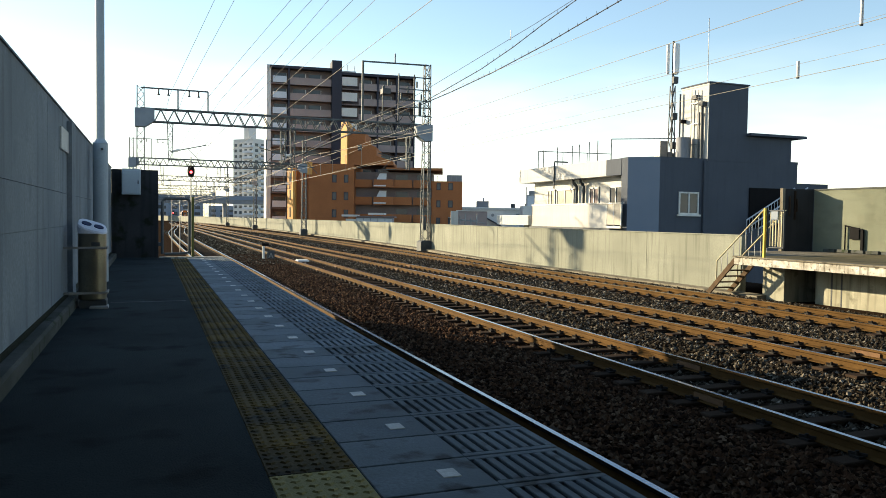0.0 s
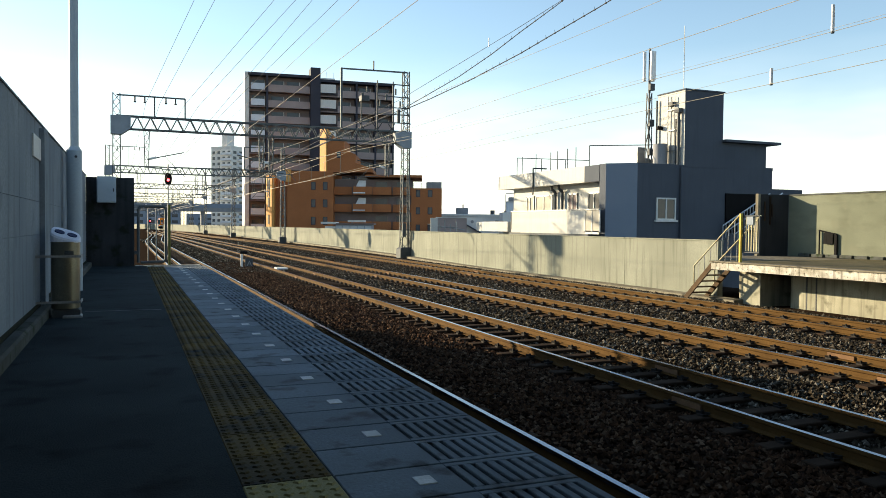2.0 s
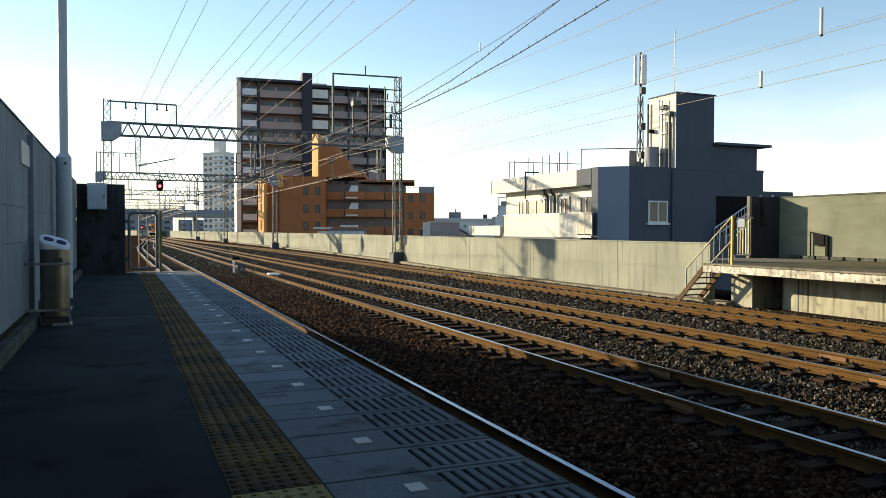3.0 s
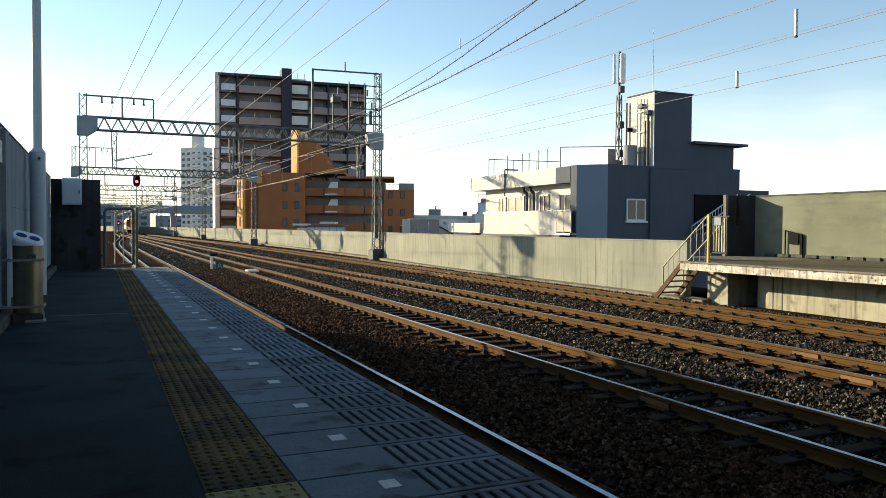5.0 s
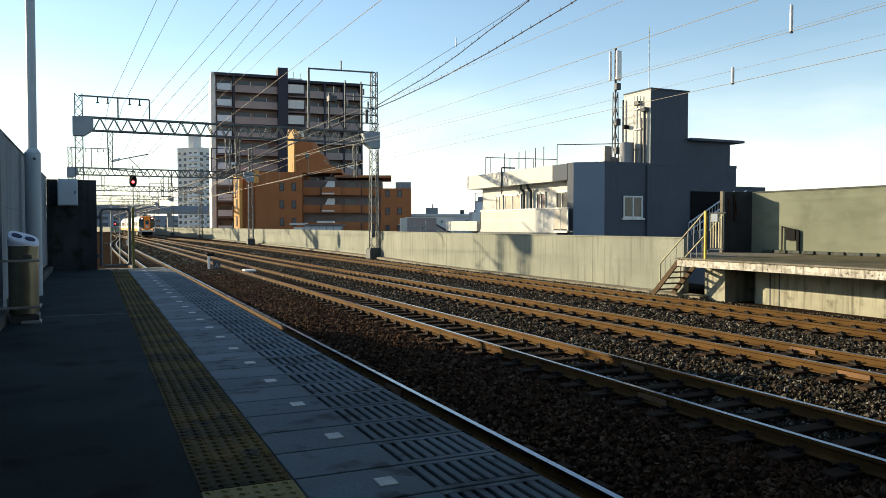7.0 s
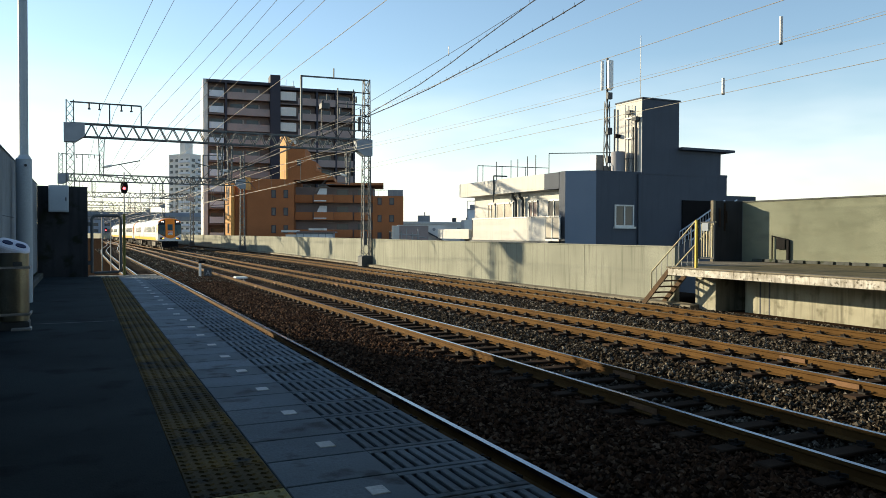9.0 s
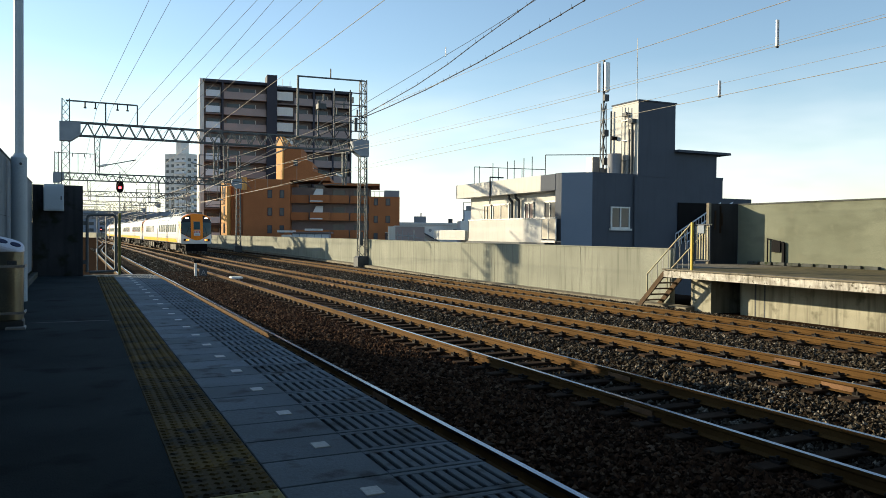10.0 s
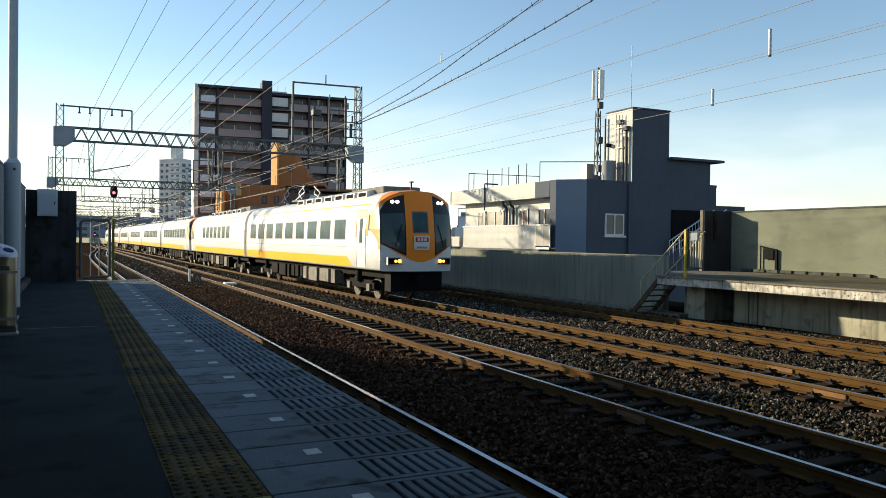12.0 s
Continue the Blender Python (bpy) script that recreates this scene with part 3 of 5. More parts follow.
wr = thing("wall_east", "weathered beige concrete parapet along the far track, sunlit", "wall", kind="structure")
edges = [20.2, 25.4, 32.4, 39.6, 46.5, 54.0, 61, 68, 75, 82, 90, 98, 106, 115, 125, 135, 145, 155, 167, 180, 193, 206, 220, 235, 250, 265, 280, 300, 320, 345, 370, 400, 430, 460, 490]
for a, b in zip(edges, edges[1:]):
    ys = [a + 0.012, (a + b) / 2, b - 0.012]
    g = Geo()
    g.sweep([[(wall_x(q), q, -2.4), (wall_x(q) + 0.22, q, -2.4), (wall_x(q) + 0.22, q, 0.61), (wall_x(q), q, 0.61)] for q in ys])
    part("wall_panel", g, M_WALL_R, wr)
    g = Geo()
    g.sweep([[(wall_x(q) - 0.03, q, 0.61), (wall_x(q) + 0.25, q, 0.61), (wall_x(q) + 0.25, q, 0.65), (wall_x(q) - 0.03, q, 0.65)] for q in ys])
    part("coping", g, M_WALL_R, wr)
g = Geo()
ys = [19.0] + edges[1:]
g.sweep([[(wall_x(q) - 0.42, q, -1.5), (wall_x(q), q, -1.5), (wall_x(q), q, -1.22), (wall_x(q) - 0.42, q, -1.25)] for q in ys])
part("gutter_kerb", g, M_CONC, wr, "pale concrete kerb at the wall foot")

pf = thing("platform_east", "old concrete platform on stub walls with a flaking white edge", "platform", kind="structure")
part("deck", Geo().box(17.3, 24.0, -12, 19.35, -0.22, 0.0), M_DECK, pf)
part("edge_beam", Geo().slab(17.2, 17.3, -12, 19.35, -0.26, -0.03, 0.01), M_PLATE_EDGE, pf, "white flaking edge beam")
part("edge_lip", Geo().slab(17.15, 17.5, -12, 19.38, -0.03, 0.012, 0.008), M_CONC, pf)
part("back_support", Geo().box(18.9, 19.2, -12, 17.75, -2.2, -0.22), M_WALL_PALE, pf, "pale wall under the deck")
part("stub_wall", Geo().box(18.2, 19.6, 18.28, 19.17, -2.2, -0.22), M_WALL_PALE, pf, "pale stub wall", bevel=0.01)
part("rear_wall", Geo().box(20.6, 20.9, 16.8, 19.3, -2.2, -0.22), M_WALL_DARK, pf)
for y in (17.15, 16.8, 12.2, 8.6):
    part("drain_pipe", Geo().tube((18.95, y, -2.0), (18.95, y, -0.22), 0.06, 10), M_STEEL_DARK, pf)
for y in (10.8, 7.2):
    part("pier", Geo().box(18.85, 19.1, y - 0.2, y + 0.2, -2.2, -0.22), M_CONC, pf, bevel=0.01)
wb = thing("wall_platform_east", "tall beige concrete wall behind the old platform", "wall", kind="structure")
for i in range(4):
    y1 = 22.74 - 9.0 * i
    part("wall_panel", Geo().box(24.0, 24.25, y1 - 8.994, y1, -2.5, 2.33), M_WALL_BAND, wb)
    part("coping", Geo().slab(23.97, 24.28, y1 - 8.994, y1, 2.33, 2.385, 0.015), M_MOSS, wb, "mossy coping")
for i in range(9):
    part("footing_block", Geo().slab(23.85, 23.995, 21.6 - 0.62 * i, 22.1 - 0.62 * i, 0.0, 0.11, 0.02), M_MOSS, wb)
# the dark colour holds the wall's stains and also its shade
part("return_wall", Geo().sweep([[(22.82, 23.03, z), (24.0, 22.75, z), (24.0, 22.97, z), (22.82, 23.25, z)] for z in (-2.5, 2.38)]), M_WALL_DARK, wb, "stained concrete return wall, its shade put into the dark colour")
part("end_pier", Geo().box(22.7, 22.82, 23.0, 23.14, -2.5, 2.4), M_CONC, wb, "grey end pier")
for x, z0, z1 in ((22.98, 1.35, 2.1), (23.2, 1.2, 2.3), (23.27, 1.5, 2.0)):
    part("rust_streak", Geo().box(x, x + 0.045, 22.93 - 0.237 * (x - 22.98), 22.99 - 0.237 * (x - 22.98), z0, z1), M_SLEEPER, wb, "rust-stained strip")
part("deck_tail", Geo().box(18.5, 24.0, 19.4, 23.2, -0.3, -0.02), M_CONC, pf)

st = thing("steel_stairs", "rusty steel stair with pale railings at the platform end", "stairs", pose(17.25, 19.35, 0))
for xx in (0.0, 0.85):
    part("stringer", Geo().bar((xx, 0.0, -0.12), (xx, 1.25, -1.3), 0.05, 0.16), M_STAIR, st)
for i in range(5):
    part("tread", Geo().slab(0.03, 0.82, 0.12 + 0.22 * i, 0.36 + 0.22 * i, -0.3 - 0.205 * i, -0.265 - 0.205 * i, 0.01), M_STAIR, st)
for xx in (0.0, 0.85):
    part("handrail", Geo().path([(xx, 0.85, -0.95), (xx, 0.85, -0.2), (xx, -1.15, 1.45)], 0.024), M_HANDRAIL, st, "cream painted handrail")
    for i in range(7):
        y = 0.62 - 0.26 * i
        part("baluster", Geo().tube((xx, y, max(-0.85 + (0.62 - y) * 0.95, 0.0) if y < 0.1 else -0.15 - y * 0.94), (xx, y, -0.2 + (0.85 - y) * 0.825), 0.011, 6), M_STEEL, st)
yg = thing("yellow_gate", "white picket gate with a bright yellow post at the stair head", "gate", pose(17.25, 18.15, 0))
part("post", Geo().box(-0.035, 0.035, -0.035, 0.035, 0.0, 1.5), M_YELLOW, yg, bevel=0.006)
part("leaf_frame", Geo().path([(0.06, -0.05, 0.32), (0.06, -0.05, 1.42), (0.1, -0.65, 1.42), (0.1, -0.65, 0.32), (0.06, -0.05, 0.32)], 0.025), M_STEEL_DARK, yg)
for i in range(5):
    part("picket", Geo().box(0.06, 0.09, -0.6 + 0.11 * i, -0.568 + 0.11 * i, 0.36, 1.38), M_HANDRAIL, yg)
part("notice", Geo().box(0.03, 0.055, -0.46, -0.2, 1.16, 1.4), M_BRACKET, yg)
# black frame shape set at the wall to stand for a cast shadow
nb = thing("shadow_frame", "low black frame standing for a cast shadow on the wall", "sign", pose(23.93, 21.2, 0))
part("leg", Geo().tube((0, 0, 0), (0, 0, 1.0), 0.025), M_BLACK, nb)
part("leg", Geo().box(-0.03, 0.03, -0.78, -0.68, 0, 0.85), M_BLACK, nb)
part("top_rail", Geo().tube((0, 0.02, 1.0), (0, -0.75, 0.85), 0.025), M_BLACK, nb)
part("board", Geo().box(-0.02, 0.02, -0.6, -0.2, 0.5, 0.92), M_BLACK, nb)


# ---- overhead line gantries ----
def lattice(g, x, y, z0, z1, w0, w1, step=0.55, bar=0.06, slot=0):
    """Four-legged lattice column, tapering."""
    n = max(2, int((z1 - z0) / step))
    ring = []
    for i in range(n + 1):
        u = i / n
        w = (w0 + (w1 - w0) * u) / 2
        z = z0 + (z1 - z0) * u
        ring.append([(x - w, y - w, z), (x + w, y - w, z), (x + w, y + w, z), (x - w, y + w, z)])
    for c in range(4):
        g.bar(ring[0][c], ring[n][c], bar, bar, slot)
    for i in range(n):
        for c in range(4):
            d = (c + 1) % 4
            a, b = (c, d) if (i + c) % 2 else (d, c)
            g.bar(ring[i][a], ring[i + 1][b], bar * 0.6, bar * 0.6, slot)
    return g


def truss(g, x0, x1, y, z0, z1, step, bar=0.07, deep=0.5):
    n = max(3, int((x1 - x0) / step))
    for yy in (y - deep / 2, y + deep / 2):
        for z in (z0, z1):
            g.bar((x0, yy, z), (x1, yy, z), bar * 1.3)
        for i in range(n):
            a, b = x0 + (x1 - x0) * i / n, x0 + (x1 - x0) * (i + 1) / n
            m_ = (a + b) / 2
            g.bar((a, yy, z0), (m_, yy, z1), bar * 0.8)
            g.bar((m_, yy, z1), (b, yy, z0), bar * 0.8)
    for i in range(n + 1):
        a = x0 + (x1 - x0) * i / n
        for z in (z0, z1):
            g.bar((a, y - deep / 2, z), (a, y + deep / 2, z), bar * 0.6)
    return g


def gantry(y, xl, xr, rich, zl=9.4, zr=12.4):
    steel = M_GANTRY
    b_ = 0.06 if rich else 0.085
    t = thing("overhead_gantry", "grey steel lattice gantry spanning the tracks with overhead-line gear", "gantry", pose(0, y, 0), "overhead line gantries")
    part("column", lattice(Geo(), xl, 0, -2.4, zl, 0.52, 0.42, 0.55, b_), steel, t)
    part("column", lattice(Geo(), xr, 0, -1.3, zr, 0.6, 0.4, 0.55, b_), steel, t)
    part("column_foot", Geo().slab(xr - 0.5, xr + 0.42, -0.5, 0.5, -1.45, -0.6, 0.12), M_STEEL_DARK, t, "dark concrete column foot")
    part("beam", truss(Geo(), xl, xr, 0, 7.12, 7.95, 0.8, b_ * 1.17), steel, t)
    for x, s in ((xl, 1), (xr, -1)):
        part("beam_bracket", Geo().sweep([[(x - s * 0.36, q, 6.75), (x + s * 0.3, q, 6.75), (x + s * 0.85, q, 7.15), (x + s * 0.85, q, 7.95), (x - s * 0.36, q, 7.95)] for q in (-0.36, 0.36)]), M_BRACKET, t, "plated beam bracket")
    g = Geo().bar((xl, 0, zl - 0.1), (xl + 4.2, 0, zl - 0.1), 0.09)
    for x in (xl + 2.3, xl + 4.2):
        g.bar((x, 0, 7.9), (x, 0, zl - 0.1), 0.09)
    part("wire_frame", g, steel, t)
    for x in (xl + 1.1, xl + 1.7, xl + 3.0, xl + 3.6):
        part("insulator", Geo().tube((x, 0, zl - 0.15), (x, 0, zl - 0.5), 0.05, 8).tube((x, 0, zl - 0.45), (x, 0, zl - 0.52), 0.09, 8), M_STEEL_DARK, t)
    g = Geo().bar((xr - 4.9, 0, zr - 0.15), (xr + 0.1, 0, zr - 0.05), 0.1)
    g.bar((xr - 4.9, 0, 7.9), (xr - 4.9, 0, zr - 0.1), 0.14)
    part("wire_frame", g, steel, t)
    part("spike", Geo().bar((xr - 2.5, 0, zr - 0.1), (xr - 2.5, 0, zr + 0.6), 0.08), M_STEEL_DARK, t)
    for key in TRACKS:
        x = smooth_x(key, y)
        side = -1 if key in ("one", "three") else 1
        d = x + side * 2.0
        part("drop_arm", lattice(Geo(), d, 0, 4.6, 7.15, 0.22, 0.34, 0.45, 0.05), steel, t)
        part("cantilever", Geo().tube((d, 0, 5.2), (x - side * 0.3, 0, 5.75), 0.035, 6).tube((d, 0, 4.7), (x - side * 0.2, 0, 4.5), 0.03, 6).tube((x + side * 0.9, 0, 5.48), (x - side * 0.4, 0, 4.1), 0.02, 6), steel, t)
        part("insulator", Geo().tube((d - side * 0.1, 0, 5.22), (d - side * 0.6, 0, 5.37), 0.08, 8), M_INSUL, t)
    if rich:
        for z in (11.4, 10.5, 9.7, 9.2, 8.6):
            part("cross_arm", Geo().bar((xr - 2.2, 0, z), (xr + 0.3, 0, z), 0.07), M_STEEL_DARK, t)
        for x in (xr - 2.2, xr - 3.4, xr - 1.0):
            part("upright", Geo().bar((x, 0, 7.9), (x, 0, 11.6 if x > xr - 3 else 10.6), 0.08), M_STEEL_DARK, t)
        for i, x in enumerate((xr - 2.0, xr - 1.5, xr - 0.8, xr - 0.45, xr - 3.3, xr - 3.0)):
            part("insulator", Geo().tube((x, 0, 9.75 + 0.45 * (i % 3)), (x, 0, 10.2 + 0.45 * (i % 3)), 0.07, 8), steel, t)
        part("switch_box", Geo().box(xr - 3.5, xr - 2.9, -0.35, 0.3, 10.0, 10.4), M_STEEL_DARK, t, bevel=0.02)
        part("line_trap", Geo().tube((xr - 0.55, 0, 8.6), (xr - 0.55, 0, 9.6), 0.12, 10), M_STEEL_DARK, t)
        for x0 in (xr - 3.6, xr - 2.6, xr - 1.4):
            pts = [(x0 + 0.3 * i, 0.05, 8.6 - 0.9 * math.sin(math.pi * i / 6)) for i in range(7)]
            part("jumper", Geo().path(pts, 0.035, 6), M_WIRE, t)
        part("column_gear", Geo().box(xr - 0.35, xr - 0.1, -0.5, -0.3, 0.2, 1.2).tube((xr + 0.15, -0.38, -0.6), (xr + 0.15, -0.38, 6.5), 0.04), M_STEEL_DARK, t)
    return t


gantry(54.0, -0.65, 19.1, True)
for y in (101, 145, 190, 235, 280, 325, 370):
    b = lerp_table(BEND, y)
    gantry(float(y), -2.0 + b, (19.0 if y < 120 else 18.6) + b * 0.95, False, 10.4, 11.0)


# ---- wires ----
def wire(name, pts, r, material, label):
    g = Geo()
    for p, q in zip(pts, pts[1:]):
        g.tube(p, q, r * (1 + max(0.0, p[1] - 20) / 40), 5, r * (1 + max(0.0, q[1] - 20) / 40), caps=False)
    return tagged(part(name, g, material), label, "wire")


GY = [-30, 54, 101, 145, 190, 235, 280, 325]
for key in TRACKS:
    pts, mes = [], []
    for a, b in zip(GY, GY[1:]):
        n = max(8, int((b - a) / 5))
        for i in range(n):
            u = i / n
            y = a + (b - a) * u
            zig = 0.2 * (-1) ** GY.index(a) * (1 - 2 * u)
            x = smooth_x(key, y) + zig
            lift = 1.35 if key == "four" else 0.0
            pts.append((x, y, 3.78 + lift))
            mes.append((x, y, lift + 5.35 - 0.9 * math.sin(math.pi * u) * (b - a) / 84))
    wire("contact_wire", pts, 0.0055 if key == "three" else 0.0045, M_WIRE_LIGHT, "thin bare contact wire over a track")
    wire("messenger_wire", mes, 0.0055 if key == "three" else 0.004, M_WIRE_LIGHT, "bare catenary wire over a track")
    if key in ("three", "four"):
        dr = thing("droppers", "thin droppers between the catenary and contact wires", "wire", pose(0, 60, 4))
        for p, q in list(zip(pts, mes)):
            if 56 < p[1] < 145:
                part("dropper", Geo().tube(p, q, 0.018, 5).moved(pose(0, -60, -4)), M_WIRE_LIGHT, dr)
for x54, xn, yn in ((1.12, 2.16, 29.45), (1.97, 2.83, 29.2), (3.51, 4.74, 28.3), (4.41, 5.44, 28.0), (6.3, 6.82, 27.4), (5.85, 6.02, 25.1)):
    s = (xn - x54) / (yn - 54)
    wire("feeder_wire", [(x54 + s * (y - 54) * (1 if y < 54 else 0.1) + (lerp_table(BEND, y) if y > 54 else 0), y, 8.9) for y in (-30, -10, 6, 15, 24, 34, 44, 54, 101, 145, 190)], 0.0068, M_WIRE, "bare feeder wire on the gantry frames")
CABLES = (
    (19.1, 0.02, [(5, 13.2), (20, 11.4), (28.8, 10.65), (31.6, 10.45), (36, 10.12), (42.4, 9.82), (49, 9.68), (54, 9.65)]),
    (18.95, 0.017, [(5, 15.5), (20, 13.2), (32.4, 11.56), (35.8, 11.16), (39.2, 10.7), (43.8, 10.25), (54, 9.7)]),
    (18.6, 0.01, [(5, 12.8), (20, 12.2), (36, 11.2), (54, 10.3)]),
)
for x0, r, table in CABLES:
    ob_ = wire("power_cable", [(x0, y, z) for y, z in table] + [(x0 + lerp_table(BEND, y) - 0.3, y, 9.2) for y in (101, 145, 190)], r, M_WIRE, "heavy black feeder cable sloping to the gantry")
    if r > 0.015:
        # ties with upright tails along the cable
        y = 24.0
        while y < 50:
            z = lerp_table(table, y)
            part("cable_tie", Geo().tube((x0, y - 0.05, z), (x0, y + 0.05, z), r * 1.9, 6).tube((x0, y, z), (x0, y + 0.05, z + 0.16), 0.008, 5), M_WIRE, ob_)
            y += 0.85


# ---- trackside things ----
sig = thing("railway_signal", "black railway signal head showing a red light on a mast", "signal", pose(3.9, 85.0, -1.3))
part("mast", Geo().tube((0, 0.25, 0), (0, 0.25, 8.5), 0.07, 10), M_STEEL, sig)
part("head", Geo().sweep([[(0.37 * math.copysign(abs(math.cos(a)) ** 0.7, math.cos(a)), q, 6.95 + 0.62 * math.sin(a)) for a in [2 * math.pi * i / 20 for i in range(20)]] for q in (-0.1, 0.1)]), M_BLACK, sig)
part("red_lens", Geo().tube((0, -0.14, 6.85), (0, -0.11, 6.85), 0.14, 16), M_RED, sig, "lit red lens")
part("hood", Geo().add([(0.24 * math.cos(a), q, 6.87 + 0.24 * math.sin(a)) for q in (-0.4, -0.1) for a in [math.pi * i / 8 for i in range(9)]], [(i, i + 1, i + 10, i + 9) for i in range(8)]), M_BLACK, sig)
part("cage", Geo().path([(-0.5, 0, 5.9), (0.5, 0, 5.9), (0.5, 0.5, 5.9), (-0.5, 0.5, 5.9), (-0.5, 0, 5.9)], 0.03, 6).tube((-0.5, 0, 5.9), (-0.45, 0.2, 6.6), 0.025, 6).tube((0.5, 0, 5.9), (0.45, 0.2, 6.6), 0.025, 6), M_STEEL_DARK, sig)

ds = thing("railway_signal", "small dwarf signal with a red lamp far down the line", "signal", pose(4.5, 180.0, -1.2))
part("post", Geo().tube((0, 0.1, 0), (0, 0.1, 2.9), 0.06, 8), M_STEEL_DARK, ds)
part("head", Geo().box(-0.25, 0.25, -0.1, 0.1, 2.3, 3.2), M_BLACK, ds, bevel=0.05)
part("red_lens", Geo().tube((0, -0.15, 2.7), (0, -0.1, 2.7), 0.13, 12), M_RED, ds, "lit red lens")
mk = thing("track_marker", "small grey letter marker and white post between the tracks", "sign", pose(5.85, 43.0, -1.35))
part("white_post", Geo().box(-0.14, -0.02, -0.05, 0.05, 0, 0.75), M_WHITE, mk, bevel=0.01)
part("cap", Geo().box(-0.18, 0.2, -0.06, 0.06, 0.75, 0.9), M_BLACK, mk, bevel=0.02)
part("plate", Geo().box(0.1, 0.52, -0.03, 0.0, 0.05, 0.5), M_STEEL_DARK, mk, "dark grey plate", bevel=0.01)
cu = bpy.data.curves.new("letter", "FONT")
cu.body, cu.size, cu.extrude, cu.align_x = "A", 0.4, 0.004, "CENTER"
let = new("letter", cu)
let.data.materials.append(M_STEEL)
let.parent = mk
let.matrix_local = pose(0.325, -0.036, 0.1, 90, 0, 0)
bx = thing("trackside_cover", "low white cover plate beside the rail", "cover", pose(7.05, 38.3, -1.34))
part("top", Geo().slab(-0.28, 0.28, -0.35, 0.35, 0.16, 0.24, 0.03), M_WHITE, bx)
part("foot", Geo().box(-0.22, -0.16, -0.2, 0.2, 0.0, 0.16).box(0.16, 0.22, -0.2, 0.2, 0.0, 0.16), M_STEEL_DARK, bx)
# white rods that stand for sun glints on the wire droppers
for x, y, z0, z1 in ((11.3, 9.83, 4.46, 4.92), (11.3, 11.18, 3.79, 4.08), (18.6, 38.83, 11.02, 11.5)):
    gl = thing("dropper_glint", "white rod standing for a sun glint on a wire dropper", "insulator", pose(x, y, z0))
    part("rod", Geo().tube((0, 0, 0), (0, 0, z1 - z0), 0.03, 10), M_INSUL, gl)
    part("clamp", Geo().tube((0, 0, -0.03), (0, 0, 0.02), 0.03, 8), M_STEEL_DARK, gl)


# ---- buildings ----
def window(t, x0, x1, y, z0, z1, pane=M_GLASS, frame=M_WHITE, w=0.06, sill=True, rows=1, cols=2):
    """A framed window in a wall that faces -Y at the plane y, in the space of t."""
    f = Geo()
    f.box(x0, x1, y - 0.06, y + 0.02, z1 - w, z1).box(x0, x1, y - 0.06, y + 0.02, z0, z0 + w)
    for i in range(cols + 1):
        x = x0 + (x1 - x0 - w) * i / cols
        f.box(x, x + w, y - 0.055, y + 0.02, z0 + w, z1 - w)
    wn_ = part("window", f, frame, t)
    part("pane", Geo().box(x0 + w, x1 - w, y - 0.02, y - 0.012, z0 + w, z1 - w), pane, wn_)
    if sill:
        part("sill", Geo().box(x0 - 0.08, x1 + 0.08, y - 0.14, y + 0.02, z0 - 0.1, z0), frame, wn_)


def rail_fence(t, pts, h, step, r=0.02, material=M_STEEL, z_bars=(1.0,)):
    for (a, b) in zip(pts, pts[1:]):
        a, b = Vector(a), Vector(b)
        n = max(1, int((b - a).length / step))
        g = Geo()
        for i in range(n + 1):
            p = a + (b - a) * (i / n)
            g.tube(p, p + Vector((0, 0, h)), r, 6)
        for f in z_bars:
            g.tube(a + Vector((0, 0, h * f)), b + Vector((0, 0, h * f)), r, 6)
        part("roof_railing", g, material, t)


# house with the cream balcony front and slate gable
h = thing("grey_house", "slate-blue rendered house with a cream balcony front and roof mast", "house")
part("wall", Geo().box(24.0, 33.2, 35.3, 46.0, -9.0, 3.5).box(24.0, 30.0, 46.0, 47.5, -9, 0.7), M_CREAM, h, "cream rendered wall")
part("low_roof", Geo().slab(22.9, 30.0, 44.7, 49.5, 0.7, 1.35, 0.05), M_CREAM, h, "cream low roof slab")
part("roof", Geo().slab(23.3, 33.5, 36.25, 46.9, 3.5, 4.4, 0.04), M_CREAM, h, "cream roof slab with a deep fascia")
part("fascia", Geo().box(23.28, 24.6, 34.8, 36.25, 3.5, 4.38), M_SLATE, h)
part("balcony", Geo().box(23.0, 24.0, 35.7, 44.4, 0.66, 0.85).box(23.0, 23.08, 35.75, 44.4, 0.85, 1.95).box(23.0, 24.0, 44.32, 44.4, 0.85, 1.95), M_CREAM, h, "cream balcony parapet")
part("balcony_slab", Geo().box(22.95, 24.0, 35.3, 44.6, 0.53, 0.66), M_STEEL_DARK, h)
part("balcony_rail", Geo().box(22.98, 23.1, 34.3, 44.42, 1.95, 2.03), M_STEEL, h)
part("balcony_glass", Geo().box(23.02, 23.05, 34.3, 35.7, 0.85, 1.94), M_CURTAIN, h, "frosted balcony screen")
g = Geo()
for y in (34.3, 35.0, 35.68):
    g.box(23.0, 23.07, y, y + 0.06, 0.66, 1.95)
part("screen_frame", g.box(23.0, 23.07, 34.3, 35.74, 0.66, 0.78), M_WHITE, h)
